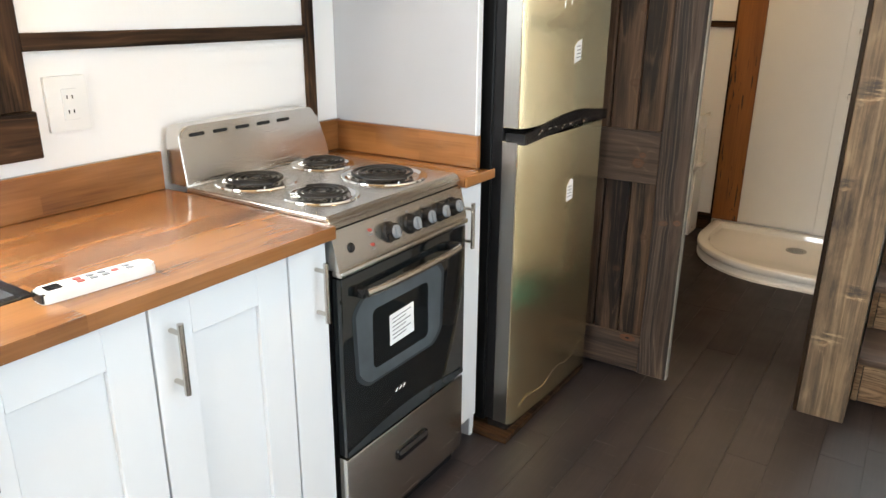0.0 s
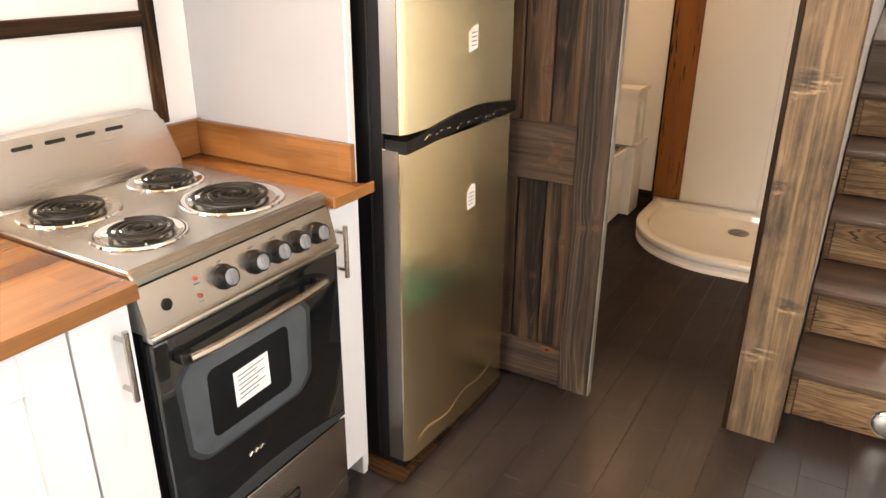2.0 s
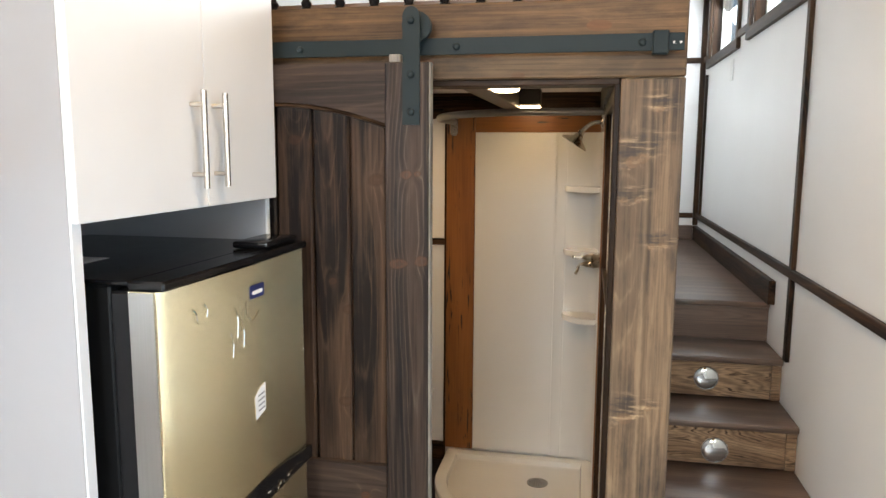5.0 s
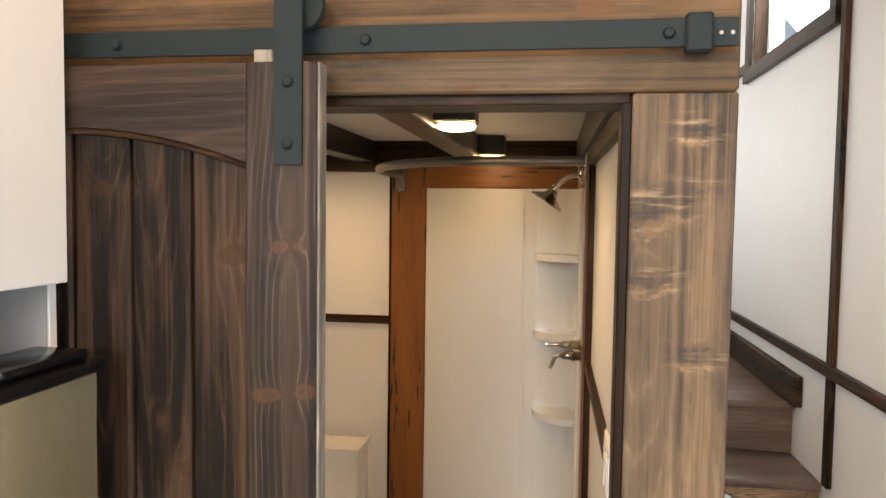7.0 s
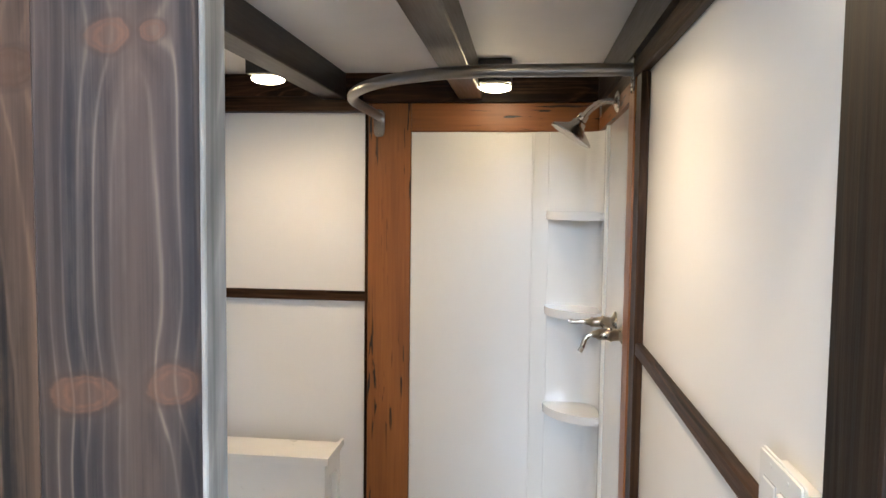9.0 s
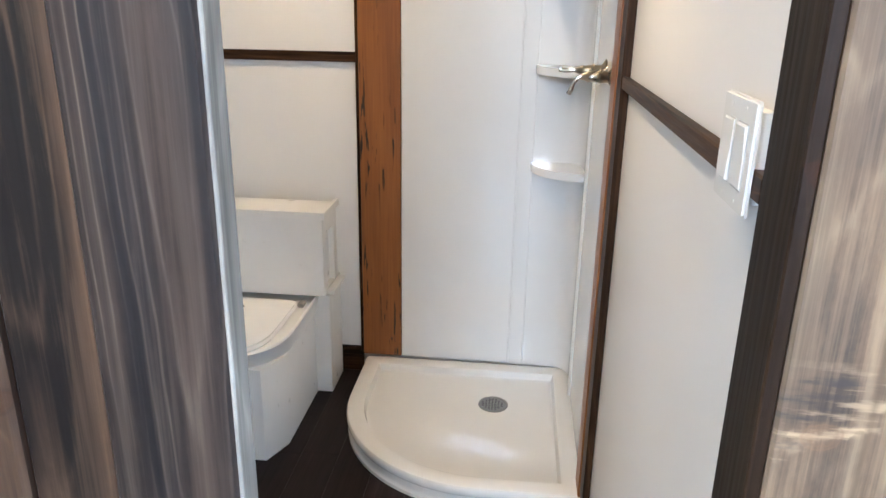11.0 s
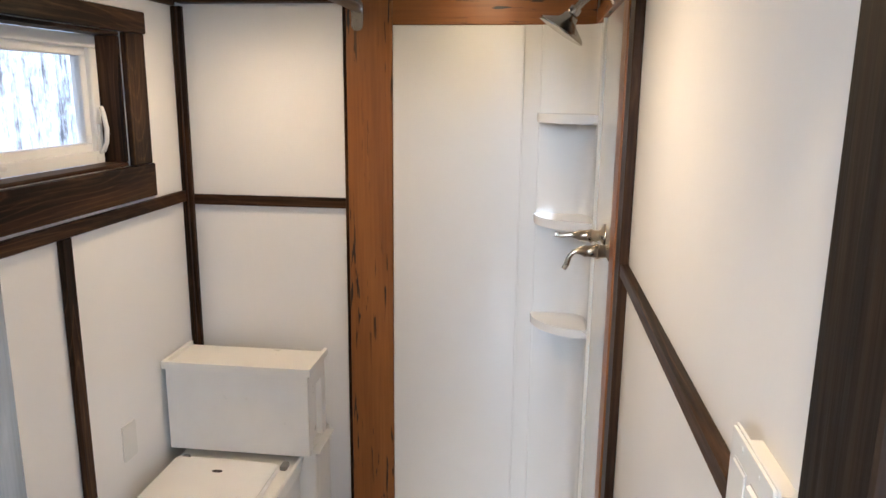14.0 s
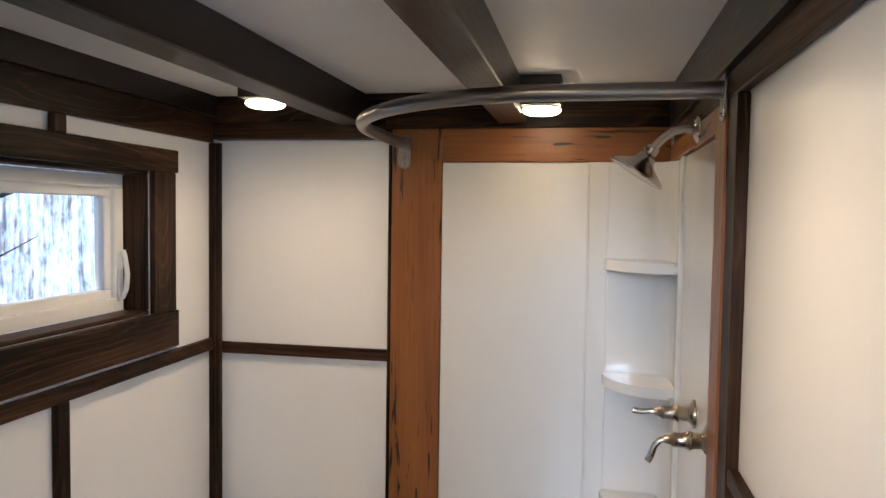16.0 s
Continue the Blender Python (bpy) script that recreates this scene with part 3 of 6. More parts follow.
def mesh_of(name, bm, material, smooth=True):
    bmesh.ops.recalc_face_normals(bm, faces=bm.faces)
    me = bpy.data.meshes.new(name)
    bm.to_mesh(me)
    bm.free()
    me.materials.append(material)
    if smooth:
        for p in me.polygons:
            p.use_smooth = True
        me.set_sharp_from_angle(angle=radians(35))
    return me


WORLD = {}


def part(name, bm, material, parent=None, label="", kind=""):
    """One mesh, given in world coordinates, as a child of parent."""
    ob = new(name, mesh_of(name, bm, material))
    if parent is not None:
        ob.parent = parent
        ob.matrix_parent_inverse = WORLD[parent.name].inverted()
    WORLD[ob.name] = IDM
    return tagged(ob, label, kind=kind)


def thing(name, at, label, category, group=""):
    ob = new(name)
    ob.empty_display_size = 0.05
    ob.matrix_world = Matrix.Translation(at)
    WORLD[ob.name] = Matrix.Translation(at)
    return tagged(ob, label, category, group)


def struct(name, bm, material, label="", category=""):
    ob = part(name, bm, material)
    return tagged(ob, label, category, kind="structure")


# ---- the setting ----
XL, XR, XB, YP, YB, YS, YR = -0.985, 1.182, 0.450, 3.105, 5.19, 6.97, -3.0
ZC, ZBEAM, ROOF = 2.066, 1.972, 3.4


def boxes(rows):
    bm = bmesh.new()
    for r in rows:
        box(bm, *r)
    return bm


# left wall with the kitchen window and the bathroom window
KW = (0.30, 1.235, 1.145, 1.90)
BW = (3.87, 4.826, 1.417, 1.814)
x0, x1 = XL - 0.14, XL
struct("wall_west", boxes([
    (x0, x1, YR, KW[0], 0, ROOF), (x0, x1, KW[0], KW[1], 0, KW[2]), (x0, x1, KW[0], KW[1], KW[3], ROOF),
    (x0, x1, KW[1], BW[0], 0, ROOF), (x0, x1, BW[0], BW[1], 0, BW[2]), (x0, x1, BW[0], BW[1], BW[3], ROOF),
    (x0, x1, BW[1], YS, 0, ROOF)]), M_WALL, "white painted board wall with dark stained battens", "wall")
# right wall with the glass door opening and two high windows over the stairs
GD = (0.55, 2.15, 0.05, 2.06)
SW = [(5.78, 6.72, 2.40, 2.95), (4.46, 5.41, 2.41, 2.95)]
x0, x1 = XR, XR + 0.12
struct("wall_east", boxes([
    (x0, x1, YR, GD[0], 0, ROOF), (x0, x1, GD[0], GD[1], GD[3], ROOF), (x0, x1, GD[0], GD[1], 0, GD[2]), (x0, x1, GD[1], SW[1][0], 0, ROOF),
    (x0, x1, SW[1][0], SW[1][1], 0, SW[1][2]), (x0, x1, SW[1][0], SW[1][1], SW[1][3], ROOF), (x0, x1, SW[1][1], SW[0][0], 0, ROOF),
    (x0, x1, SW[0][0], SW[0][1], 0, SW[0][2]), (x0, x1, SW[0][0], SW[0][1], SW[0][3], ROOF), (x0, x1, SW[0][1], YS, 0, ROOF)]),
    M_WALL, "white painted board wall above the dark stairs", "wall")
struct("wall_north", bx(XL - 0.14, XR + 0.12, YS, YS + 0.12, 0, ROOF), M_WALL, "white painted end wall behind the stair landing", "wall")
struct("wall_south", boxes([(XL - 0.14, XR + 0.12, YR - 0.12, YR, 0, 2.3), (XL - 0.14, XR + 0.12, YR - 0.12, YR, 3.3, ROOF),
    (XL - 0.14, -0.75, YR - 0.12, YR, 2.3, 3.3), (0.95, XR + 0.12, YR - 0.12, YR, 2.3, 3.3)]), M_WALL, "white painted end wall with a wide window opening", "wall")
struct("wall_bathroom_back", bx(XL, XB, YB, YB + 0.10, 0, ZC + 0.05), M_WALL, "white board back wall of the bathroom", "wall")
struct("wall_bathroom_side", bx(XB, 0.580, YP + 0.045, YS, 0, ZC + 0.14), M_WALL, "white board wall between bathroom and stairs", "wall")
struct("wall_partition", bx(XL, -0.18, YP + 0.02, YP + 0.09, 0, ZC), M_WALL, "partition behind the sliding door", "wall")
struct("ceiling_bathroom", bx(XL, XB, YP + 0.05, YB, ZC, ZC + 0.05), M_CEIL, "white ceiling between dark beams", "ceiling")
struct("floor_loft", bx(XL, 0.585, YP + 0.10, YS, ZC + 0.05, ZC + 0.09), M_TREAD, "dark floor of the sleeping loft", "floor")
struct("ceiling", bx(XL - 0.14, XR + 0.12, YR - 0.12, YS + 0.12, ROOF, ROOF + 0.1), M_PINEC, "varnished pine ceiling", "ceiling")
struct("subfloor", bx(XL - 0.14, XR + 0.12, YR - 0.12, YS + 0.12, -0.10, -0.012), M_SEAM, "dark subfloor under the planks", "floor")
floor = struct("floor", bx(XL, XR, YR, YS, -0.012, -0.004), M_SEAM, "dark hardwood plank floor", "floor")

# door frame: post, beam, jambs
post = struct("door_post", bx(0.435, 0.583, YP, YP + 0.04, 0, 1.943, bevel=0.003), M_POST, "weathered brown knotty pine post beside the stairs", "door frame")
post_s = struct("door_post_side", bx(0.565, 0.583, YP + 0.0405, YP + 0.17, 0, 1.943, bevel=0.002), M_POST, "pine cheek of the door post", "door frame")
jamb = struct("door_jamb", bx(0.420, 0.4345, YP + 0.002, YP + 0.055, 0, 1.93, bevel=0.002), M_JAMB, "dark stained door jamb", "door frame")
jamb2 = struct("door_jamb_casing", bx(0.431, 0.4495, YP + 0.0555, YP + 0.12, 0, 1.91, bevel=0.002), M_JAMB, "dark stained inner casing", "door frame")
head = struct("door_head", bx(XL, 0.434, YP + 0.022, YP + 0.11, 1.93, 1.972, bevel=0.002), M_TRIM[0], "dark stained head of the doorway", "door frame")
beam = struct("header_beam", bx(XL, 0.583, YP, YP + 0.021, 1.945, 2.128, bevel=0.004), M_BEAM, "weathered brown pine header beam carrying the rail", "beam")
beam2 = struct("header_beam_back", bx(XL, 0.583, YP + 0.0215, YP + 0.10, 1.973, 2.124), M_BEAM, "pine beam behind the header", "beam")
loft_post = struct("loft_post_base", bx(0.42, 0.583, YP - 0.003, YP + 0.13, 2.129, 2.19, bevel=0.003), M_BEAM, "pine block at the end of the loft rail", "beam")
struct("partition_jamb", bx(-0.18, -0.16, YP + 0.02, YP + 0.10, 0, 1.93, bevel=0.002), M_TRIM[2], "dark stained jamb behind the sliding door", "door frame")

# bathroom beams and ceiling boards
struct("ceiling_joist", bx(-0.06, 0.022, YP + 0.11, YB - 0.052, ZBEAM, ZC, bevel=0.003), M_JOIST, "dark stained ceiling beam", "beam")
struct("ceiling_joist", bx(-0.545, -0.462, YP + 0.11, YB - 0.052, ZBEAM, ZC, bevel=0.003), M_JOIST, "dark stained ceiling beam", "beam")
struct("beam_back", bx(XL, XB, YB - 0.050, YB, 1.963, ZC), M_TRIM[0], "dark stained beam along the back wall", "beam")
struct("beam_side", bx(0.418, XB, YP + 0.12, YB - 0.052, 1.956, ZC), M_JOIST, "dark stained beam along the side wall", "beam")
struct("beam_left", bx(XL, XL + 0.035, YP + 0.12, YB - 0.052, 2.003, ZC), M_JOIST, "dark stained beam along the window wall", "beam")


def trim(x0, x1, y0, y1, z0, z1, axis, label="dark stained pine batten on the white wall"):
    return struct("trim", bx(x0, x1, y0, y1, z0, z1, bevel=0.0025), M_TRIM[axis], label, "trim")


# battens of the bathroom: window wall
trim(XL, XL + 0.020, YP + 0.12, YB - 0.045, 1.922, 2.003, 1)
trim(XL, XL + 0.018, YP + 0.12, YB - 0.047, 1.262, 1.300, 1)
trim(XL, XL + 0.019, YB - 0.046, YB, 0.11, 1.922, 2)
trim(XL + 0.0195, XL + 0.036, YB - 0.040, YB - 0.022, 0.11, 1.922, 2)
trim(XL, XL + 0.018, 4.446, 4.488, 0.11, 1.262, 2)
trim(XL, XL + 0.018, 4.446, 4.488, 1.8785, 1.9215, 2)
# back wall
trim(XL + 0.02, -0.400, YB - 0.016, YB, 1.247, 1.283, 0)
trim(XL + 0.02, -0.400, YB - 0.060, YB - 0.0505, 1.932, 1.985, 0)
trim(XL + 0.02, -0.400, YB - 0.050, YB, 1.932, 1.9625, 0)
trim(-0.399, -0.389, YB - 0.022, YB, 0.09, 1.962, 2)
# side wall
trim(XB - 0.018, XB, YP + 0.121, 4.262, 1.271, 1.299, 1)
trim(XB - 0.020, XB, YP + 0.121, YB - 0.06, 1.910, 1.9555, 1)
trim(XB - 0.020, XB, 4.263, 4.338, 0.11, 1.9095, 2)
# skirtings
for r, ax in (((XL, XL + 0.016, YP + 0.12, YB - 0.02, 0, 0.108), 1), ((XL + 0.017, -0.39, YB - 0.017, YB, 0, 0.108), 0), ((XB - 0.016, XB, YP + 0.121, 4.345, 0, 0.108), 1)):
    struct("baseboard", bx(*r, bevel=0.003), M_TRIM[ax], "dark stained skirting board", "baseboard")
# kitchen wall battens
trim(XL, XL + 0.016, 1.335, 2.175, 1.268, 1.305, 1)
trim(XL, XL + 0.016, 2.176, 2.214, 1.02, 2.2, 2)
# right wall battens over the stairs
trim(XR - 0.018, XR, GD[1] + 0.1, YS - 0.02, 1.268, 1.306, 1)
trim(XR - 0.018, XR, 4.322, 4.362, 0.93, 1.2675, 2)
trim(XR - 0.018, XR, 4.322, 4.362, 1.3065, 3.3, 2)
trim(XR - 0.018, XR, 6.79, 6.83, 1.3065, 2.3, 2)
trim(XR - 0.035, XR, YS - 0.035, YS, 1.215, 3.3, 2)
trim(XR - 0.018, XR, 5.46, 5.72, 2.40, 2.44, 1)
trim(XR - 0.018, XR, 6.79, YS - 0.036, 2.40, 2.44, 1)
trim(0.58, XR - 0.036, YS - 0.018, YS, 1.268, 1.306, 0)
trim(0.58, XR - 0.036, YS - 0.018, YS, 2.40, 2.44, 0)


# ---- windows ----
def casing_window(name, x, inward, y0, y1, z0, z1, w, depth, label, crank=False, sash=0.022, top=0.0):
    """Window in a wall at x; inward: +1 if the room lies at greater x. Dark casing, reveal, white frame, sash and pane."""
    win = thing(name, (x, (y0 + y1) / 2, z0), label, "window")
    win["kind"] = "structure"
    s = inward
    t = 0.024

    def b(xa, xb, *r, bevel=0.0025):
        return bx(min(xa, xb), max(xa, xb), *r, bevel=bevel)
    part("window_sill", b(x, x + s * t, y0 - w - 0.012, y1 + w + 0.006, z0 - w, z0), M_TRIM[1], win)
    part("head_casing", b(x, x + s * t, y0 - w - 0.012, y1 + w + 0.006, z1, z1 + (top or w)), M_TRIM[1], win)
    part("side_casing", b(x, x + s * t * 0.8, y0 - w, y0, z0 + 0.0005, z1 - 0.0005), M_TRIM[2], win)
    part("side_casing", b(x, x + s * t * 0.8, y1, y1 + w, z0 + 0.0005, z1 - 0.0005), M_TRIM[2], win)
    d = x - s * depth
    part("reveal", b(d, x - s * 0.0005, y1 - 0.012, y1 - 0.0005, z0 + 0.012, z1 - 0.012), M_TRIM[2], win)
    part("reveal", b(d, x - s * 0.0005, y0 + 0.0005, y0 + 0.012, z0 + 0.012, z1 - 0.012), M_TRIM[2], win)
    part("reveal", b(d, x - s * 0.0005, y0 + 0.0005, y1 - 0.0005, z0 + 0.0005, z0 + 0.0115), M_TRIM[1], win)
    part("reveal", b(d, x - s * 0.0005, y0 + 0.0005, y1 - 0.0005, z1 - 0.0115, z1 - 0.0005), M_TRIM[1], win)
    fr = bmesh.new()
    f = 0.036

    def ring(bm, xa, xb, e, g, bev):
        xa, xb = min(xa, xb), max(xa, xb)
        box(bm, xa, xb, y0 + e, y1 - e, z0 + e, z0 + e + g, bev)
        box(bm, xa, xb, y0 + e, y1 - e, z1 - e - g, z1 - e, bev)
        box(bm, xa, xb, y0 + e, y0 + e + g, z0 + e + g, z1 - e - g, bev)
        box(bm, xa, xb, y1 - e - g, y1 - e, z0 + e + g, z1 - e - g, bev)
    ring(fr, d - s * 0.04, d + s * 0.005, 0.0125, f, 0.003)
    part("window_frame", fr, M_VINYL, win, "white vinyl frame")
    sa = bmesh.new()
    ring(sa, d - s * 0.045, d - s * 0.010, 0.0125 + f - 0.006, sash, 0.003)
    part("sash", sa, M_VINYL, win, "white vinyl sash")
    e = 0.0125 + f + sash - 0.008
    pane = part("pane", b(d - s * 0.030, d - s * 0.026, y0 + e, y1 - e, z0 + e, z1 - e, bevel=0), M_GLASS, win)
    pane.visible_shadow = False
    if crank:
        yl = y1 - 0.035
        hd = bmesh.new()
        zc = (z0 + z1) / 2 - 0.105
        box(hd, d + s * 0.005, d + s * 0.014, yl - 0.009, yl + 0.009, zc - 0.055, zc + 0.035, 0.004, 2)
        tube(hd, [(d + s * 0.016, yl, zc - 0.045), (d + s * 0.028, yl, zc - 0.02), (d + s * 0.032, yl, zc + 0.02), (d + s * 0.024, yl, zc + 0.07), (d + s * 0.018, yl, zc + 0.085)], 0.007)
        part("sash_lock", hd, M_WHITEP, win, "white plastic lock lever")
        ck = bmesh.new()
        yc = (y0 + y1) / 2 - 0.07
        box(ck, d + s * 0.005, d + s * 0.030, yc - 0.05, yc + 0.05, z0 + 0.014, z0 + 0.030, 0.005, 2)
        tube(ck, [(d + s * 0.03, yc - 0.04, z0 + 0.035), (d + s * 0.045, yc + 0.0, z0 + 0.045), (d + s * 0.045, yc + 0.055, z0 + 0.04)], 0.006)
        part("crank", ck, M_WHITEP, win, "white plastic window crank")
    return win


casing_window("window_1", XL, 1, *BW, 0.104, 0.075, "narrow bathroom window with wide dark stained casing and white vinyl frame", crank=True, sash=0.030, top=0.064)
casing_window("window_2", XL, 1, *KW, 0.10, 0.075, "kitchen window with dark stained casing above the counter")
casing_window("window_3", XR, -1, *SW[0], 0.06, 0.06, "high window with dark casing over the stair landing")
casing_window("window_4", XR, -1, *SW[1], 0.06, 0.06, "high window with dark casing over the stairs")

# glass door in the right wall
gd = thing("door_1", (XR, GD[0], 0.05), "white framed glass entrance door in the side wall", "door")
gd["kind"] = "structure"
fr = bmesh.new()
for a, b_ in ((GD[0], GD[0] + 0.06), ((GD[0] + GD[1]) / 2 - 0.05, (GD[0] + GD[1]) / 2 + 0.05), (GD[1] - 0.06, GD[1])):
    box(fr, XR + 0.03, XR + 0.08, a, b_, GD[2], GD[3], 0.003)
for a, b_ in ((GD[2], GD[2] + 0.12), (GD[3] - 0.08, GD[3])):
    box(fr, XR + 0.032, XR + 0.078, GD[0] + 0.06, GD[1] - 0.06, a, b_)
part("door_frame", fr, M_VINYL, gd)
for a, b_ in ((GD[0] + 0.061, (GD[0] + GD[1]) / 2 - 0.051), ((GD[0] + GD[1]) / 2 + 0.051, GD[1] - 0.061)):
    p = part("pane", bx(XR + 0.053, XR + 0.057, a, b_, GD[2] + 0.121, GD[3] - 0.081), M_GLASS, gd)
    p.visible_shadow = False
# unseen window made up round the rear area lamp
sw = thing("window_5", (0.1, YR, 2.3), "wide unseen window added high in the end wall for light", "window")
sw["kind"] = "structure"
fr = bmesh.new()
for a, b_, c, d in ((-0.75, -0.70, 2.3, 3.3), (0.90, 0.95, 2.3, 3.3), (0.07, 0.12, 2.35, 3.25), (-0.70, 0.90, 2.3, 2.35), (-0.70, 0.90, 3.25, 3.3)):
    box(fr, a, b_, YR - 0.08, YR - 0.03, c, d)
part("window_frame", fr, M_VINYL, sw)
p = part("pane", bx(-0.70, 0.90, YR - 0.118, YR - 0.114, 2.35, 3.25), M_GLASS, sw)
p.visible_shadow = False

# plain glowing backdrop: distant winter woods outside the bathroom window, their daylight as emission
m_, t_, b_ = mat("glowing_bare_woods")
v_ = coords(t_, 0.0)
f_ = noise_tex(t_, stretch(t_, v_, 2, 0.9, 9.0), 1.0, 6.0, 0.72)
g_ = noise_tex(t_, stretch(t_, v_, 2, 5.0, 8.0), 1.0, 6.0, 0.7)
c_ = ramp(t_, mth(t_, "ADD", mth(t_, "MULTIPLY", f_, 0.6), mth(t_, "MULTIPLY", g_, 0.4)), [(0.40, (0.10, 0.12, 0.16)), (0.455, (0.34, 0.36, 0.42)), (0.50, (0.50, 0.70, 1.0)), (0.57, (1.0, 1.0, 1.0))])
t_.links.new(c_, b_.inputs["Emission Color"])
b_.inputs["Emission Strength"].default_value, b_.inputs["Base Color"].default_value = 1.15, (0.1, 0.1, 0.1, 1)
struct("backdrop", bx(-7.7, -7.5, -12, 26, -0.72, 9), m_, "pale winter woods far outside the window, on a glowing backdrop", "backdrop")

# outside: ground and bare woods
struct("ground", bx(-90, 90, -90, 90, -0.9, -0.7), M_GROUND, "leaf littered woodland ground", "ground")
rnd = random.Random(5)


def bare_tree(at, h, r):
    tree = thing("bare_tree", at, "bare pale-barked tree in the woods outside", "tree", "bare trees outside")
    bm = bmesh.new()
    pts = [Vector((at[0] + rnd.uniform(-0.04, 0.04) * i, at[1] + rnd.uniform(-0.04, 0.04) * i, at[2] + h * i / 8)) for i in range(9)]
    for i in range(8):
        cyl(bm, pts[i], pts[i + 1], r * (1 - i / 9), r * (1 - (i + 1) / 9), 8)
    part("trunk", bm, M_BARK, tree)
    bm = bmesh.new()
    for k in range(14):
        i = rnd.randint(2, 7)
        a, el = rnd.uniform(0, math.tau), rnd.uniform(0.2, 1.0)
        ln = rnd.uniform(0.6, 1.8)
        p0 = pts[i]
        p1 = p0 + Vector((math.cos(a), math.sin(a), el)) * ln * 0.6
        p2 = p1 + Vector((math.cos(a + 0.4), math.sin(a + 0.4), el + 0.3)) * ln * 0.5
        cyl(bm, p0, p1, r * 0.3, r * 0.16, 5)
        cyl(bm, p1, p2, r * 0.16, r * 0.05, 5)
        cyl(bm, p1, p1 + Vector((math.cos(a - 0.9), math.sin(a - 0.9), 0.5)) * 0.4, r * 0.12, r * 0.04, 4)
    part("limbs", bm, M_BARK, tree, kind="stuff")


for k in range(12):
    x = -rnd.uniform(3.5, 7.0)
    bare_tree((x, 4.4 + (x + 0.2) * -0.32 * rnd.uniform(-0.2, 2.3) + rnd.uniform(-1.5, 1.5), -0.72), rnd.uniform(6, 9), rnd.uniform(0.05, 0.16))
for k in range(8):
    bare_tree((rnd.uniform(6, 14), rnd.uniform(-4, 9), -0.72), rnd.uniform(6, 9), rnd.uniform(0.08, 0.18))


# ---- sliding barn door, rail ----
DF, DX0, DX1, DZ0, DZ1 = 3.040, -0.835, 0.0, 0.020, 1.980
door = thing("barn_door", (-0.42, 3.05, DZ0), "sliding barn door of knotty pine stained blue-grey and brown, standing open", "door")
part("stile", bx(DX1 - 0.125, DX1 - 0.016, DF - 0.020, DF + 0.012, DZ0, DZ1, bevel=0.003), M_STILE, door, "pine stile with orange knots")
part("stile", bx(DX0, DX0 + 0.113, DF - 0.020, DF + 0.012, DZ0, DZ1, bevel=0.003), M_STILE, door)
part("pale_edge", bx(DX1 - 0.0158, DX1 - 0.012, DF - 0.0185, DF + 0.012, DZ0 + 0.001, DZ1 - 0.001, bevel=0.001), M_EDGE, door, "pale rough sawn door edge")
part("edge_block", bx(DX1 - 0.117, DX1 - 0.088, DF - 0.010, DF + 0.028, DZ1 + 0.0005, DZ1 + 0.020, bevel=0.002), M_EDGE, door, "pale end of a board on the door's top")
dl, dr = DX0 + 0.1135, DX1 - 0.1255
cx = (dl + dr) / 2
part("mid_rail", bx(dl, dr, DF - 0.012, DF + 0.010, 0.763, 0.950, bevel=0.003), M_DOORX, door)
part("bottom_rail", bx(dl, dr, DF - 0.012, DF + 0.010, DZ0, 0.165, bevel=0.003), M_DOORX, door)


def arch(x):
    return 1.888 - 0.054 * ((x - cx) / ((dr - dl) / 2)) ** 2


out = [(dl, DZ1), (dl, arch(dl))] + [(dl + (dr - dl) * k / 24, arch(dl + (dr - dl) * k / 24)) for k in range(1, 24)] + [(dr, arch(dr)), (dr, DZ1)]
part("top_rail", prism(bmesh.new(), out, facey(DF), -0.010, 0.012), M_DOORX, door)
bd = bmesh.new()
tube(bd, [(dl + (dr - dl) * k / 24, DF - 0.002, arch(dl + (dr - dl) * k / 24) - 0.005) for k in range(25)], 0.006, 6)
part("arch_moulding", bd, M_TRIM[0], door)
n = 6
pw = (dr - dl) / n
for z0_, z1_, arc_ in ((0.1655, 0.7625, False), (0.9505, 1.9, True)):
    for k in range(n):
        a, b_ = dl + pw * k, dl + pw * (k + 1)
        if arc_:
            o = [(a + 0.003, z0_), (b_ - 0.003, z0_), (b_ - 0.003, arch(b_) - 0.001), ((a + b_) / 2, arch((a + b_) / 2) - 0.001), (a + 0.003, arch(a) - 0.001)]
            bm = prism(bmesh.new(), o, facey(DF), -0.022, -0.004)
        else:
            bm = prism(bmesh.new(), [(a + 0.003, z0_), (b_ - 0.003, z0_), (b_ - 0.003, z1_), (a + 0.003, z1_)], facey(DF), -0.022, -0.004)
        bmesh.ops.bevel(bm, geom=[e for e in bm.edges if all(v.co.y < DF + 0.005 for v in e.verts) and abs(e.verts[0].co.z - e.verts[1].co.z) > 0.3], offset=0.005, segments=1, affect="EDGES")
        part("plank", bm, M_DOOR, door)
part("backing", bx(dl - 0.01, dr + 0.01, DF + 0.0225, DF + 0.030, DZ0 + 0.002, DZ1 - 0.002), M_DOOR, door)

hang = thing("door_hanger", (-0.057, DF - 0.025, 1.831), "blue-grey iron strap hanger with a wheel on the rail", "door hardware")
o = [(-0.079, 1.831), (-0.037, 1.831), (-0.037, 2.083)] + [(-0.058 + 0.021 * math.cos(radians(a)), 2.083 + 0.025 * math.sin(radians(a))) for a in range(15, 180, 15)] + [(-0.079, 2.083)]
part("strap", prism(bmesh.new(), o, facey(DF - 0.0205), 0.0, 0.006), M_IRON, hang)
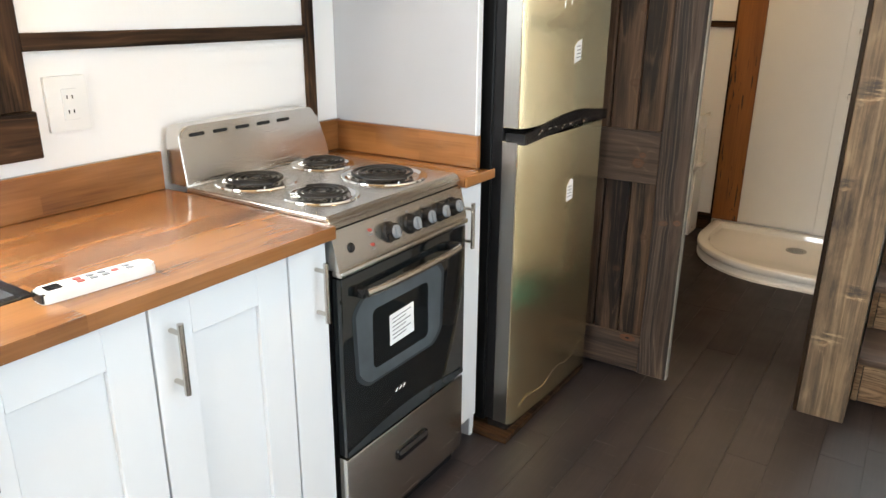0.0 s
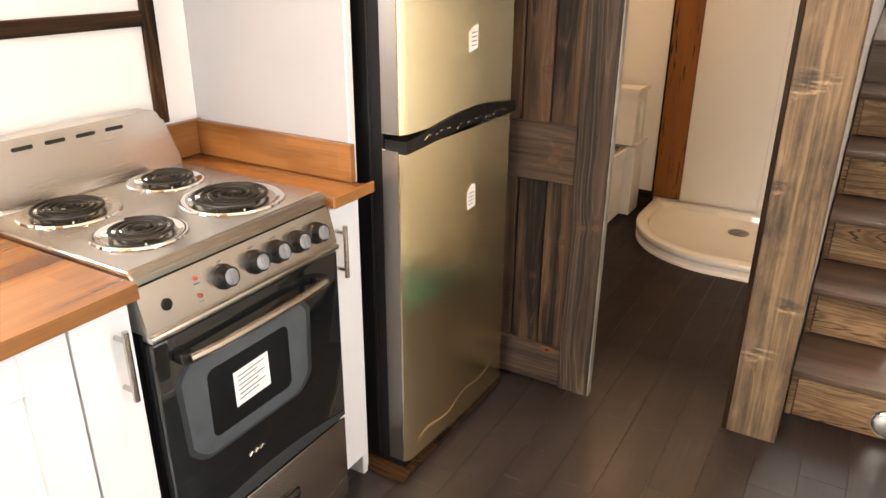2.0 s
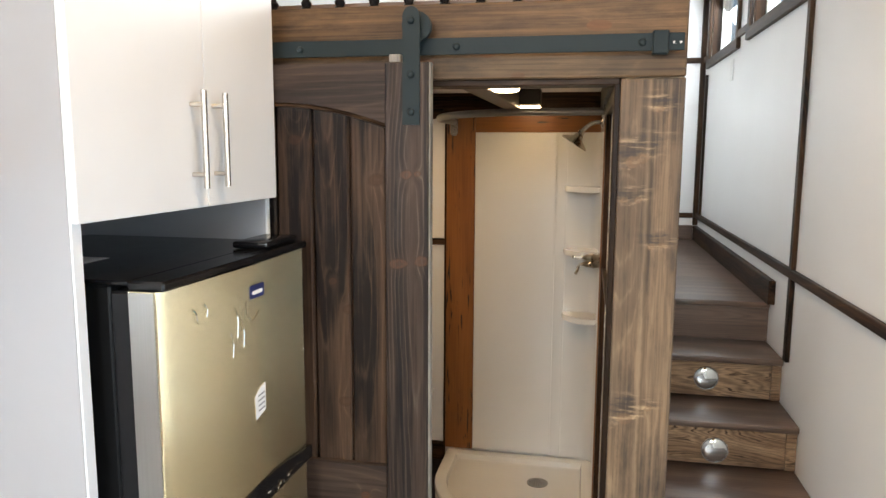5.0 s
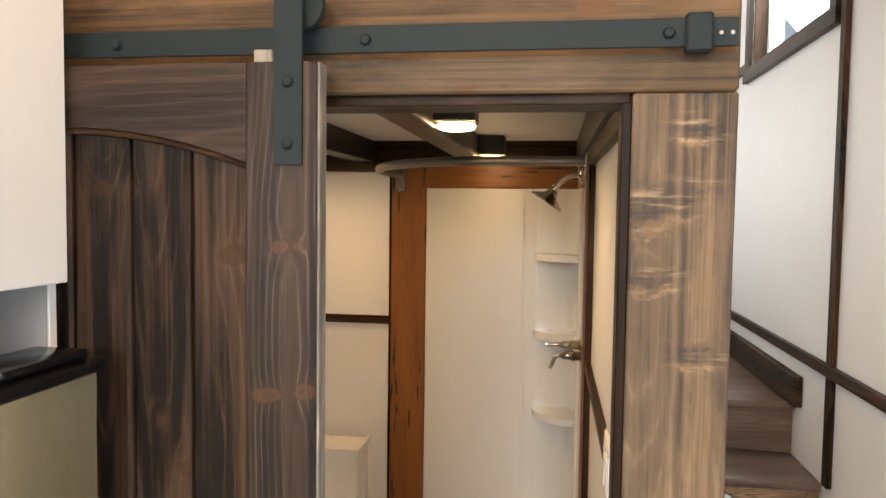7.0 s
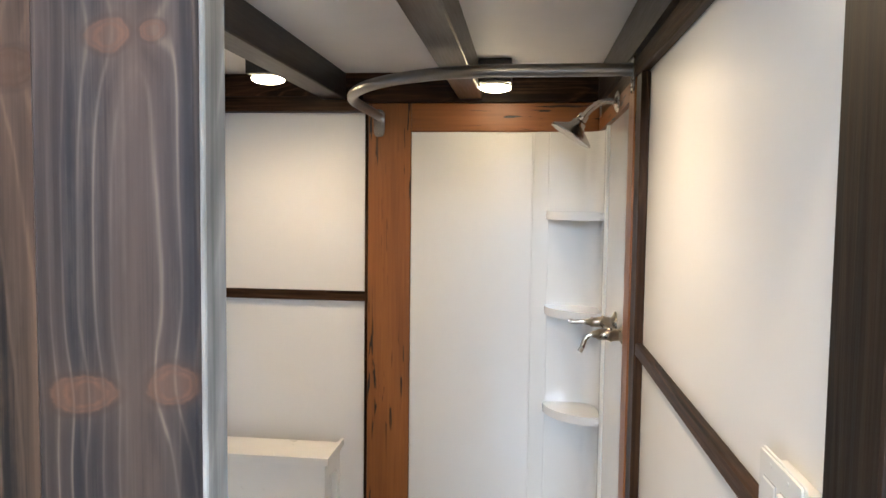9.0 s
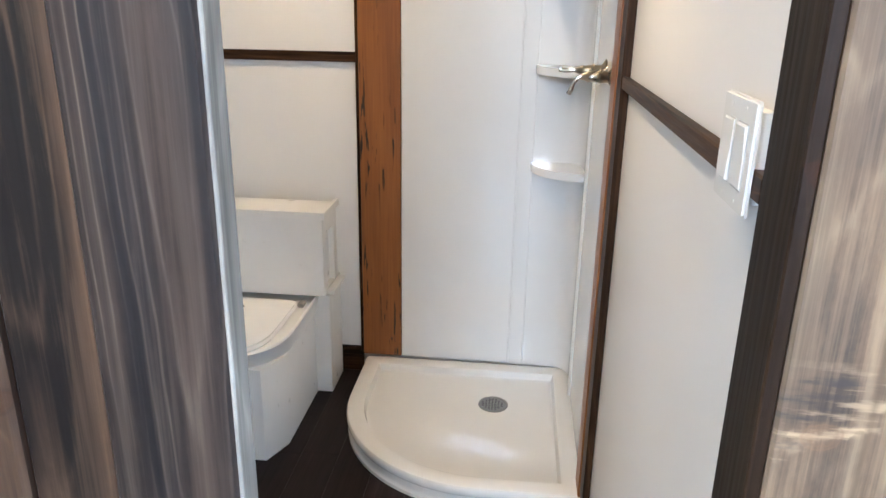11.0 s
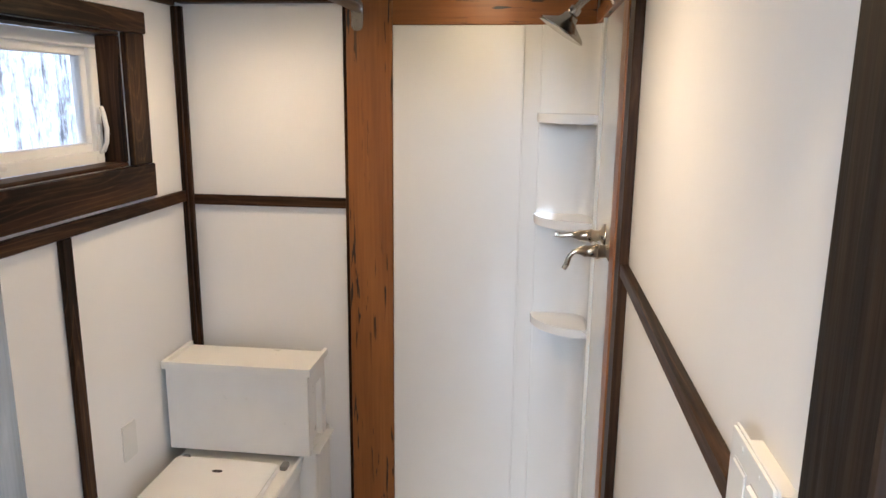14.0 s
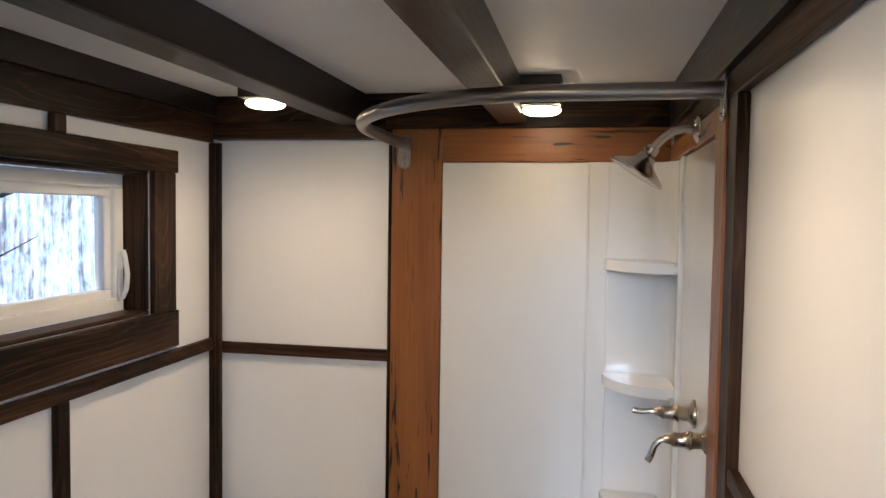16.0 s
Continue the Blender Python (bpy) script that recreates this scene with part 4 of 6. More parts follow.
wheel = part("wheel", cyl(bmesh.new(), (-0.052, YP - 0.045, 2.066), (-0.052, YP - 0.062, 2.066), 0.036, seg=28), M_IRON, hang)
for z in (1.950, 1.861, 2.075):
    part("bolt", lathe(bmesh.new(), Matrix.Translation((-0.058, DF - 0.0265, z)) @ pose(0, 0, 0, 90), [(0, 0.006), (0.006, 0.005), (0.0085, 0.002), (0.009, 0.0)], 14), M_IRON, hang)
rail = thing("door_rail", (-0.2, YP - 0.03, 2.0), "blue-grey iron sliding door rail with stop", "door hardware")
part("bar", bx(XL + 0.1, 0.572, YP - 0.034, YP - 0.028, 2.001, 2.041, bevel=0.001), M_IRON, rail)
for x in (-0.76, -0.36, 0.042, 0.478):
    part("bolt", lathe(bmesh.new(), Matrix.Translation((x, YP - 0.0345, 2.020)) @ pose(0, 0, 0, 90), [(0, 0.007), (0.006, 0.006), (0.0085, 0.002), (0.009, 0.0)], 14), M_IRON, rail)
    part("spacer", cyl(bmesh.new(), (x, YP - 0.028, 2.020), (x, YP, 2.020), 0.009, seg=12), M_IRON, rail)
part("stop", bx(0.500, 0.536, YP - 0.046, YP - 0.0205, 1.992, 2.046, bevel=0.003), M_IRON, rail)
for x in (0.548, 0.563):
    part("small_screw", cyl(bmesh.new(), (x, YP - 0.0345, 2.019), (x, YP - 0.0365, 2.019), 0.003, seg=8), M_ROD, rail)

# loft rail
lr = thing("loft_railing", (-0.2, YP + 0.05, 2.13), "loft railing with dark turned iron balusters", "railing")
for k in range(17):
    x = -0.93 + 0.0925 * k
    if x > 0.40:
        break
    part("baluster", lathe(bmesh.new(), Matrix.Translation((x, YP + 0.05, 2.1285)), [(0, 0), (0.017, 0), (0.017, 0.006), (0.011, 0.012), (0.015, 0.022), (0.008, 0.032), (0.007, 0.3), (0.011, 0.4), (0.007, 0.5), (0.007, 0.84), (0, 0.84)], 10), M_BLACK, lr)
part("handrail", bx(XL, 0.583, YP + 0.02, YP + 0.08, 2.9695, 3.01, bevel=0.005), M_BEAM, lr)


# ---- stairs ----
stair = thing("staircase", (0.88, 4.0, 0.0), "dark stained oak staircase with a drawer in each riser", "stairs")
RISE, RUN, SX0, SX1 = 0.184, 0.278, 0.586, XR - 0.001


def nose(k):
    return 3.282 + RUN * (k - 1)


for k in range(1, 7):
    z1_ = RISE * k
    yb = nose(k + 1) + 0.045 if k < 6 else YS - 0.002
    part("tread" if k < 6 else "landing", bx(SX0, SX1, nose(k), yb, z1_ - 0.028, z1_, bevel=0.006, seg=2), M_TREAD, stair, "dark stained oak tread" if k < 6 else "wide dark oak landing")
    zl = RISE * (k - 1) + 0.0005
    zt = z1_ - 0.0285
    yf = nose(k) + 0.024
    if k < 6:
        part("riser_strip", bx(SX0 + 0.001, SX0 + 0.020, yf, yf + 0.02, zl, zt, bevel=0.001), M_DRAW, stair)
        part("riser_strip", bx(1.143, SX1, yf, yf + 0.02, zl, zt, bevel=0.001), M_DRAW, stair)
        # black sheet gives the gaps round the drawer their shade
        part("riser_back", bx(SX0 + 0.001, SX1, yf + 0.0205, yf + 0.03, zl, zt), M_HOLESHADE, stair)
    else:
        part("riser", bx(SX0 + 0.001, SX1, yf, yf + 0.02, zl, zt), M_TREAD, stair)
    part("side_panel", bx(SX0 + 0.0005, SX0 + 0.02, yf + 0.031, (nose(k + 1) + 0.023) if k < 6 else YS - 0.01, 0.0, zt), M_TREAD, stair)
for k in range(1, 6):
    yf = nose(k) + 0.024
    zl, zt = RISE * (k - 1) + 0.004, RISE * k - 0.0315
    dw = thing("stair_drawer", (0.88, yf, zl), "stained oak drawer with a round mirrored glass pull", "drawer", "drawers in the stairs")
    part("drawer_front", bx(SX0 + 0.0225, 1.1405, yf - 0.002, yf + 0.0195, zl, zt, bevel=0.002), M_DRAW, dw)
    kz = (0.068, 0.245, 0.424, 0.618, 0.820)[k - 1]
    part("pull", lathe(bmesh.new(), Matrix.Translation((0.882, yf - 0.002, kz)) @ pose(0, 0, 0, 90), [(0, 0.0195), (0.036, 0.0190), (0.044, 0.0165), (0.048, 0.012), (0.049, 0.010), (0.047, 0.006), (0.018, 0.004), (0.016, 0)], 32), M_KNOBG, dw, "round mirrored glass pull")
    part("pull_rim", tube(bmesh.new(), [(0.882 + 0.049 * math.cos(a * math.tau / 28), yf - 0.013, kz + 0.049 * math.sin(a * math.tau / 28)) for a in range(28)], 0.0025, 6, True), M_CHROME, dw)
for r, ax in (((XR - 0.030, XR, 4.605, YS - 0.026, RISE * 6 + 0.001, RISE * 6 + 0.108), 1), ((0.585, XR - 0.031, YS - 0.025, YS, RISE * 6 + 0.001, RISE * 6 + 0.108), 0)):
    struct("baseboard", bx(*r, bevel=0.003), M_TREAD if ax == 0 else M_TRIM[1], "dark stained skirting on the landing", "baseboard")
pl = thing("wall_outlet", (XR - 0.004, 5.91, 2.24), "white cover plate on the stair wall", "outlet")
part("plate", bx(XR - 0.006, XR, 5.87, 5.95, 2.18, 2.30, bevel=0.002), M_WHITEP, pl)


# ---- kitchen ----
CF = -0.420      # face of the base cabinet doors
TOP = 0.914


def bar_pull(parent, x, y, z0, z1, r=0.006):
    """A brushed nickel bar pull, upright, on a face at x."""
    h = thing("x", (0, 0, 0), "", "") if parent is None else parent
    bm = cyl(bmesh.new(), (x + 0.030, y, z0), (x + 0.030, y, z1), r, seg=14)
    hd = part("handle", bm, M_NICKEL, h, "brushed nickel bar handle")
    f = (z1 - z0) * 0.14
    for z in (z0 + f, z1 - f):
        part("handle_post", cyl(bmesh.new(), (x, y, z), (x + 0.026, y, z), 0.0048, seg=10), M_NICKEL, hd)


def shaker(bm, x, y0, y1, z0, z1, w=0.083):
    """A door with a raised frame round a sunk field."""
    box(bm, x - 0.019, x - 0.011, y0, y1, z0, z1)
    for r in ((y0, y0 + w, z0, z1), (y1 - w, y1, z0, z1), (y0 + w, y1 - w, z0, z0 + w), (y0 + w, y1 - w, z1 - w, z1)):
        box(bm, x - 0.0109, x, *r, 0.0012)
    return bm


def base_cabinet(y0, y1, doors, label, handle_at):
    c = thing("base_cabinet", (-0.7, (y0 + y1) / 2, 0.0), label, "cabinet", "base cabinets")
    part("body", bx(XL, CF - 0.020, y0, y1, 0.10, TOP - 0.031), M_CAB, c)
    part("kick_board", bx(CF - 0.075, CF - 0.060, y0, y1, 0, 0.0995), M_CAB, c)
    for i, (a, b_, style) in enumerate(doors):
        bm = bmesh.new()
        if style:
            shaker(bm, CF, a + 0.0015, b_ - 0.0015, 0.108, TOP - 0.034)
        else:
            box(bm, CF - 0.019, CF, a + 0.0015, b_ - 0.0015, 0.108, TOP - 0.034, 0.0015)
        d = part("door", bm, M_CAB, c, "white shaker door" if style else "narrow white slab door")
        if handle_at[i] is not None:
            bar_pull(d, CF, handle_at[i], 0.703, 0.842)
    return c


base_cabinet(0.525, 1.185, [(0.525, 0.855, True), (0.855, 1.185, True)], "white shaker base cabinet under the sink", [0.815, 0.895])
base_cabinet(1.187, 1.632, [(1.187, 1.515, True), (1.517, 1.632, False)], "white base cabinet beside the stove", [1.226, 1.597])
base_cabinet(-0.40, 0.523, [(-0.40, 0.06, True), (0.06, 0.523, True)], "white shaker base cabinet at the end of the counter", [0.02, 0.10])
c3 = thing("narrow_cabinet", (-0.7, 2.24, 0.0), "narrow white filler cabinet beside the fridge", "cabinet")
part("body", bx(XL, CF - 0.020, 2.188, 2.304, 0.10, TOP - 0.031), M_CAB, c3)
d = part("door", bx(CF - 0.019, CF, 2.190, 2.298, 0.108, TOP - 0.034, bevel=0.0015), M_CAB, c3)
bar_pull(d, CF, 2.206, 0.706, 0.840)

wt = thing("worktop", (-0.7, 0.6, TOP - 0.03), "glossy butcher block worktop with a low upstand", "worktop")
SK = (0.50, 1.070, -0.90, -0.539)
for r in ((XL + 0.001, -0.397, SK[1], 1.641), (XL + 0.001, -0.397, -0.40, SK[0]), (SK[3], -0.397, SK[0], SK[1]), (XL + 0.001, SK[2], SK[0], SK[1])):
    part("top_board", bx(*r, TOP - 0.029, TOP), M_TOPY, wt)
part("upstand", bx(XL + 0.0005, XL + 0.018, -0.40, 1.636, TOP + 0.0005, 1.012, bevel=0.002), M_TOPY, wt)
w2 = thing("small_worktop", (-0.7, 2.25, TOP - 0.03), "short butcher block worktop with upstand beside the fridge", "worktop")
part("top", bx(XL + 0.001, -0.409, 2.186, 2.3175, TOP - 0.029, TOP, bevel=0.003, seg=2), M_TOPX, w2)
part("front_lip", bx(-0.4085, -0.400, 2.186, 2.345, TOP - 0.029, TOP, bevel=0.002), M_TOPY, w2)
part("upstand", bx(XL + 0.019, -0.436, 2.298, 2.3175, TOP + 0.0005, 1.010, bevel=0.002), M_TOPX, w2)
part("upstand", bx(XL + 0.0005, XL + 0.018, 2.186, 2.3175, TOP + 0.0005, 1.012, bevel=0.002), M_TOPY, w2)

sk = thing("sink", (-0.72, 0.78, 0.74), "black composite sink set into the butcher block", "sink")
bm = bmesh.new()
for r in ((SK[0] + 0.001, SK[0] + 0.022, SK[2] + 0.001, SK[3] - 0.001), (SK[1] - 0.022, SK[1] - 0.001, SK[2] + 0.001, SK[3] - 0.001), (SK[0] + 0.022, SK[1] - 0.022, SK[2] + 0.001, SK[2] + 0.022), (SK[0] + 0.022, SK[1] - 0.022, SK[3] - 0.022, SK[3] - 0.001)):
    box(bm, r[2], r[3], r[0], r[1], 0.74, TOP + 0.004, 0.002)
box(bm, SK[2] + 0.022, SK[3] - 0.022, SK[0] + 0.022, SK[1] - 0.022, 0.74, 0.75)
part("basin", bm, M_BLACK, sk)

rm = thing("remote_control", (-0.45, 1.15, TOP), "white remote control with coloured buttons lying on the worktop", "remote control")
rmat = Matrix.Translation((-0.4945, 1.151, TOP + 0.0006)) @ pose(0, 0, 0, 0, 0, 84.5)
bm = prism(bmesh.new(), rounded(-0.098, 0.098, -0.021, 0.021, 0.010), rmat, 0, 0.019)
bmesh.ops.bevel(bm, geom=[e for e in bm.edges if all(abs(v.co.z - TOP - 0.0196) < 0.001 for v in e.verts)], offset=0.004, segments=2, affect="EDGES")
part("case", bm, M_WHITEP, rm)
part("end_cap", prism(bmesh.new(), rounded(-0.0992, -0.090, -0.0185, 0.0185, 0.004, 2), rmat, 0.002, 0.0165), M_BLACK, rm)
part("screen", prism(bmesh.new(), rounded(-0.085, -0.060, -0.013, 0.013, 0.003, 2), rmat, 0.0192, 0.0198), M_BLACK, rm)
for u, v_, mt in ((-0.03, 0.008, M_RED), (-0.03, -0.008, M_RED), (-0.008, 0.008, M_KNOBF), (-0.008, -0.008, M_KNOBF), (0.012, 0.008, M_KNOBF), (0.012, -0.008, M_KNOBF), (0.032, 0.0, M_RED), (0.055, 0.008, M_KNOBF), (0.055, -0.008, M_KNOBF)):
    part("button", prism(bmesh.new(), rounded(u - 0.006, u + 0.006, v_ - 0.005, v_ + 0.005, 0.002, 2), rmat, 0.0192, 0.0208), mt, rm)

out = thing("wall_outlet", (XL + 0.004, 1.425, 1.15), "white duplex outlet on the kitchen wall", "outlet")
part("plate", prism(bmesh.new(), rounded(1.372, 1.468, 1.092, 1.213, 0.004, 2), facex(XL), 0, 0.010), M_WHITEP, out)
part("joint", prism(bmesh.new(), rounded(1.4065, 1.4415, 1.1165, 1.1855, 0.003, 2), facex(XL), 0.0095, 0.0103), M_SWGAP, out)
rc = part("receptacle", prism(bmesh.new(), rounded(1.4075, 1.4405, 1.1175, 1.1845, 0.003, 2), facex(XL), 0.0103, 0.012), M_WHITEP, out)
for z in (1.134, 1.166):
    for y in (1.418, 1.430):
        part("slot", bx(XL + 0.0118, XL + 0.0126, y - 0.0015, y + 0.0015, z - 0.003, z + 0.005), M_HOLESHADE, rc)

# stove
SY0, SY1, SF = 1.646, 2.182, -0.400
sv = thing("stove", (-0.68, 1.914, 0.0), "narrow stainless steel electric stove with black oven door", "stove")
part("body", bx(XL + 0.02, SF - 0.026, SY0 + 0.002, SY1 - 0.002, 0.04, 0.895), M_BLACKBODY, sv)
tp = prism(bmesh.new(), [(XL + 0.085, 0.896), (SF - 0.018, 0.896), (SF - 0.018, 0.912), (SF - 0.030, 0.926), (XL + 0.085, 0.926)], Matrix(((1, 0, 0, 0), (0, 0, 1, 0), (0, 1, 0, 0), (0, 0, 0, 1))), SY0, SY1)
bmesh.ops.bevel(tp, geom=list(tp.edges), offset=0.004, segments=2, affect="EDGES")
part("cooktop", tp, M_STEEL, sv, "stainless steel cooktop")
part("control_panel", prism(bmesh.new(), [(SF - 0.045, 0.893), (SF - 0.019, 0.893), (SF + 0.002, 0.812), (SF + 0.002, 0.804), (SF - 0.045, 0.804)], Matrix(((1, 0, 0, 0), (0, 0, 1, 0), (0, 1, 0, 0), (0, 0, 0, 1))), SY0, SY1), M_STEEL, sv, "sloped stainless control panel")
part("panel_lip", bx(SF - 0.02, SF + 0.010, SY0, SY1, 0.7895, 0.8035, bevel=0.004, seg=2), M_STEEL, sv)
pm = Matrix.Translation((SF - 0.0075, 0, 0.8465)) @ Matrix(((0, 0, 1, 0), (1, 0, 0, 0), (0, 1, 0, 0), (0, 0, 0, 1)))
tilt = Matrix.Rotation(radians(-13.9), 4, "Y")
for y in (1.838, 1.924, 1.989, 2.055, 2.119):
    km = Matrix.Translation((SF - 0.0075, y, 0.8475)) @ tilt @ Matrix(((0, 0, 1, 0), (1, 0, 0, 0), (0, 1, 0, 0), (0, 0, 0, 1)))
    kb = part("knob", lathe(bmesh.new(), km, [(0.026, 0.0), (0.026, 0.006), (0.022, 0.010), (0.0205, 0.026), (0, 0.026)], 24), M_BLACK, sv, "black stove knob")
    part("knob_face", lathe(bmesh.new(), km, [(0.0165, 0.0262), (0.0165, 0.0275), (0.0150, 0.0285), (0, 0.0285)], 24), M_KNOBF, kb, "grey disc face of the knob")
    part("knob_grip", prism(bmesh.new(), rounded(-0.0055, 0.0055, -0.0145, 0.0145, 0.005), km, 0.0286, 0.0350), M_KNOBF, kb, "grey grip of the knob")
for y, z, mt, r in ((1.774, 0.868, M_RED, 0.0036), (1.774, 0.834, M_RED, 0.0036), (1.700, 0.846, M_BLACK, 0.009)):
    km = Matrix.Translation((SF - 0.0075 - (z - 0.8475) * 0.247, y, z)) @ tilt @ Matrix(((0, 0, 1, 0), (1, 0, 0, 0), (0, 1, 0, 0), (0, 0, 0, 1)))
    part("pilot_lamp" if mt is M_RED else "light_button", lathe(bmesh.new(), km, [(r * 1.3, 0), (r * 1.3, 0.002), (r, 0.004), (r * 0.8, 0.006), (0, 0.006)], 14), mt, sv)
for y, z in ((1.774, 0.857), (1.774, 0.823), (1.838, 0.878), (1.924, 0.878), (1.989, 0.878), (2.055, 0.878), (2.119, 0.878)):
    xf = SF - 0.0075 - (z - 0.8475) * 0.247
    part("printed_mark", bx(xf - 0.0005, xf + 0.0008, y - 0.007, y + 0.007, z - 0.0015, z + 0.0015), M_INK, sv)
# backguard
bgm = Matrix(((0, 0, 1, 0), (1, 0, 0, 0), (0, 1, 0, 0), (0, 0, 0, 1)))
BGR = 2.140
o = [(SY0 + 0.004, 0.926), (SY1 - 0.004, 0.926), (SY1 - 0.006, 0.955), (BGR, 1.045)] + [(BGR - 0.030 + 0.03 * math.cos(radians(a)), 1.045 + 0.03 * math.sin(radians(a))) for a in range(15, 91, 15)] + [(SY0 + 0.034 + 0.03 * math.cos(radians(a)), 1.045 + 0.03 * math.sin(radians(a))) for a in range(90, 180, 15)] + [(SY0 + 0.004, 1.045)]
bm = prism(bmesh.new(), o, bgm, XL + 0.020, XL + 0.075)
bmesh.ops.bevel(bm, geom=[e for e in bm.edges if all(v.co.x > XL + 0.07 for v in e.verts)], offset=0.005, segments=2, affect="EDGES")
for v in bm.verts:
    v.co.x += (0.926 - v.co.z) * 0.12 * (1 if v.co.x > XL + 0.05 else 0) + (0.015 if v.co.x > XL + 0.05 else 0)
part("backguard", bm, M_STEEL, sv, "rounded stainless backguard")
for k in range(5):
    y = 1.703 + k * 0.075
    xs = XL + 0.090 + (0.926 - 1.052) * 0.12
    part("vent_slot", prism(bmesh.new(), rounded(y - 0.024, y + 0.024, 1.047, 1.056, 0.004, 3), bgm, xs - 0.004, xs + 0.0006), M_HOLESHADE, sv)
# burners
for x, y, r in ((-0.800, 1.790, 0.092), (-0.806, 2.048, 0.078), (-0.566, 1.782, 0.080), (-0.571, 2.035, 0.104)):
    m_ = Matrix.Translation((x, y, 0.926))
    pan = part("drip_pan", lathe(bmesh.new(), m_, [(r + 0.014, 0.0003), (r + 0.012, 0.004), (r + 0.002, 0.005), (r - 0.010, -0.001), (r * 0.55, -0.004), (0.012, -0.005), (0, -0.005)], 36), M_CHROME, sv, "chrome drip pan")
    pts = []
    turns = 4 if r > 0.085 else 3.5
    for k in range(int(turns * 28)):
        a = k / 28 * math.tau
        rr = 0.016 + (r - 0.012 - 0.016) * k / (turns * 28)
        pts.append((x + rr * math.cos(a), y + rr * math.sin(a), 0.9365))
    part("coil", tube(bmesh.new(), pts, 0.0042 if r < 0.1 else 0.0048, 8), M_COIL, pan, "black spiral burner coil")
    bm = bmesh.new()
    for a in (90, 210, 330):
        c_, s_ = math.cos(radians(a)), math.sin(radians(a))
        cyl(bm, (x + 0.01 * c_, y + 0.01 * s_, 0.930), (x + (r - 0.004) * c_, y + (r - 0.004) * s_, 0.930), 0.0025, seg=6)
    part("coil_support", bm, M_CHROME, pan)
# oven door
od = part("oven_door", bx(SF - 0.026, SF + 0.004, SY0 + 0.003, SY1 - 0.003, 0.318, 0.785, bevel=0.005, seg=2), M_OVEN, sv, "black glass oven door")


def ellipse_ring(bm, o_, i_, m, h0, h1):
    n_ = len(o_)
    A = [[bm.verts.new(m @ Vector((u, v, h))) for u, v in s] for s, h in ((o_, h0), (o_, h1), (i_, h1), (i_, h0))]
    for k in range(4):
        a, b_ = A[k], A[(k + 1) % 4]
        for j in range(n_):
            bm.faces.new((a[j], a[(j + 1) % n_], b_[(j + 1) % n_], b_[j]))
    return bm


def barrel(y0, y1, z0, z1, r, bow, seg=6):
    """A rounded rectangle with bowed sides."""
    cy, cz = (y0 + y1) / 2, (z0 + z1) / 2
    pts = []
    for u, v in rounded(y0, y1, z0, z1, r, seg):
        fu, fv = (u - cy) / ((y1 - y0) / 2), (v - cz) / ((z1 - z0) / 2)
        pts.append((u + bow * fu * (1 - fv * fv), v + bow * 0.8 * fv * (1 - fu * fu)))
    return pts


fx = facex(SF + 0.004)
OV_IN = barrel(1.757, 1.990, 0.516, 0.674, 0.016, 0.003)
OV_OUT = [(y + (y - 1.873) * (0.16 * (z - 0.60) / 0.11 if z < 0.60 else -0.10 * (z - 0.60) / 0.11), z) for y, z in barrel(1.690, 2.060, 0.490, 0.712, 0.035, 0.016)]
part("door_print", ellipse_ring(bmesh.new(), OV_OUT, OV_IN, fx, 0.0002, 0.001), M_OVENRING, od, "grey printed ring round the oven window")
OV_MID = [(1.873 + (y - 1.873) * 1.075, 0.601 + (z - 0.601) * 1.06) for y, z in OV_OUT]
part("print_border", ellipse_ring(bmesh.new(), OV_MID, OV_OUT, fx, 0.0001, 0.0008), M_OVENDOT, od, "darker dotted border of the grey print")
part("oven_window", prism(bmesh.new(), OV_IN, fx, 0.0002, 0.0007), M_OVEN, od)
lb = part("label", prism(bmesh.new(), [(1.823, 0.553), (1.925, 0.556), (1.923, 0.640), (1.822, 0.636)], fx, 0.0011, 0.0016), M_PAPER, od, "white paper label with small print")
for k in range(6):
    z = 0.566 + 0.011 * k
    part("print_line", prism(bmesh.new(), [(1.833, z), (1.890 + 0.02 * (k % 2), z + 0.006), (1.890 + 0.02 * (k % 2), z + 0.009), (1.833, z + 0.003)], fx, 0.0017, 0.0019), M_INK, lb)
part("badge", tube(bmesh.new(), [(SF + 0.0055, 1.842 + 0.008 * k, 0.413 + 0.008 * (k % 2)) for k in range(7)], 0.002, 6), M_NICKEL, od, "small script badge")
o = [(1.652, 0.322), (2.176, 0.322), (2.176, 0.334)] + [(2.176 - 0.524 * k / 12, 0.334 + 0.026 * math.sin(math.pi * k / 12)) for k in range(1, 12)] + [(1.652, 0.334)]
part("lower_print", prism(bmesh.new(), o, fx, 0.0002, 0.0007), M_OVENDOT, od, "grey printed arc along the door's foot")
hb = part("oven_handle", tube(bmesh.new(), [(SF + 0.035, 1.700, 0.744), (SF + 0.042, 1.76, 0.744), (SF + 0.045, 1.89, 0.744), (SF + 0.042, 2.02, 0.744), (SF + 0.035, 2.095, 0.744)], 0.010, 12), M_STEEL, od, "curved stainless oven handle")
for y in (1.700, 2.095):
    part("handle_mount", bx(SF + 0.0045, SF + 0.036, y - 0.014, y + 0.014, 0.733, 0.757, bevel=0.005, seg=2), M_BLACK, hb)
dr_ = part("lower_drawer", bx(SF - 0.026, SF + 0.003, SY0 + 0.003, SY1 - 0.003, 0.062, 0.312, bevel=0.005, seg=2), M_STEEL, sv, "stainless lower drawer")
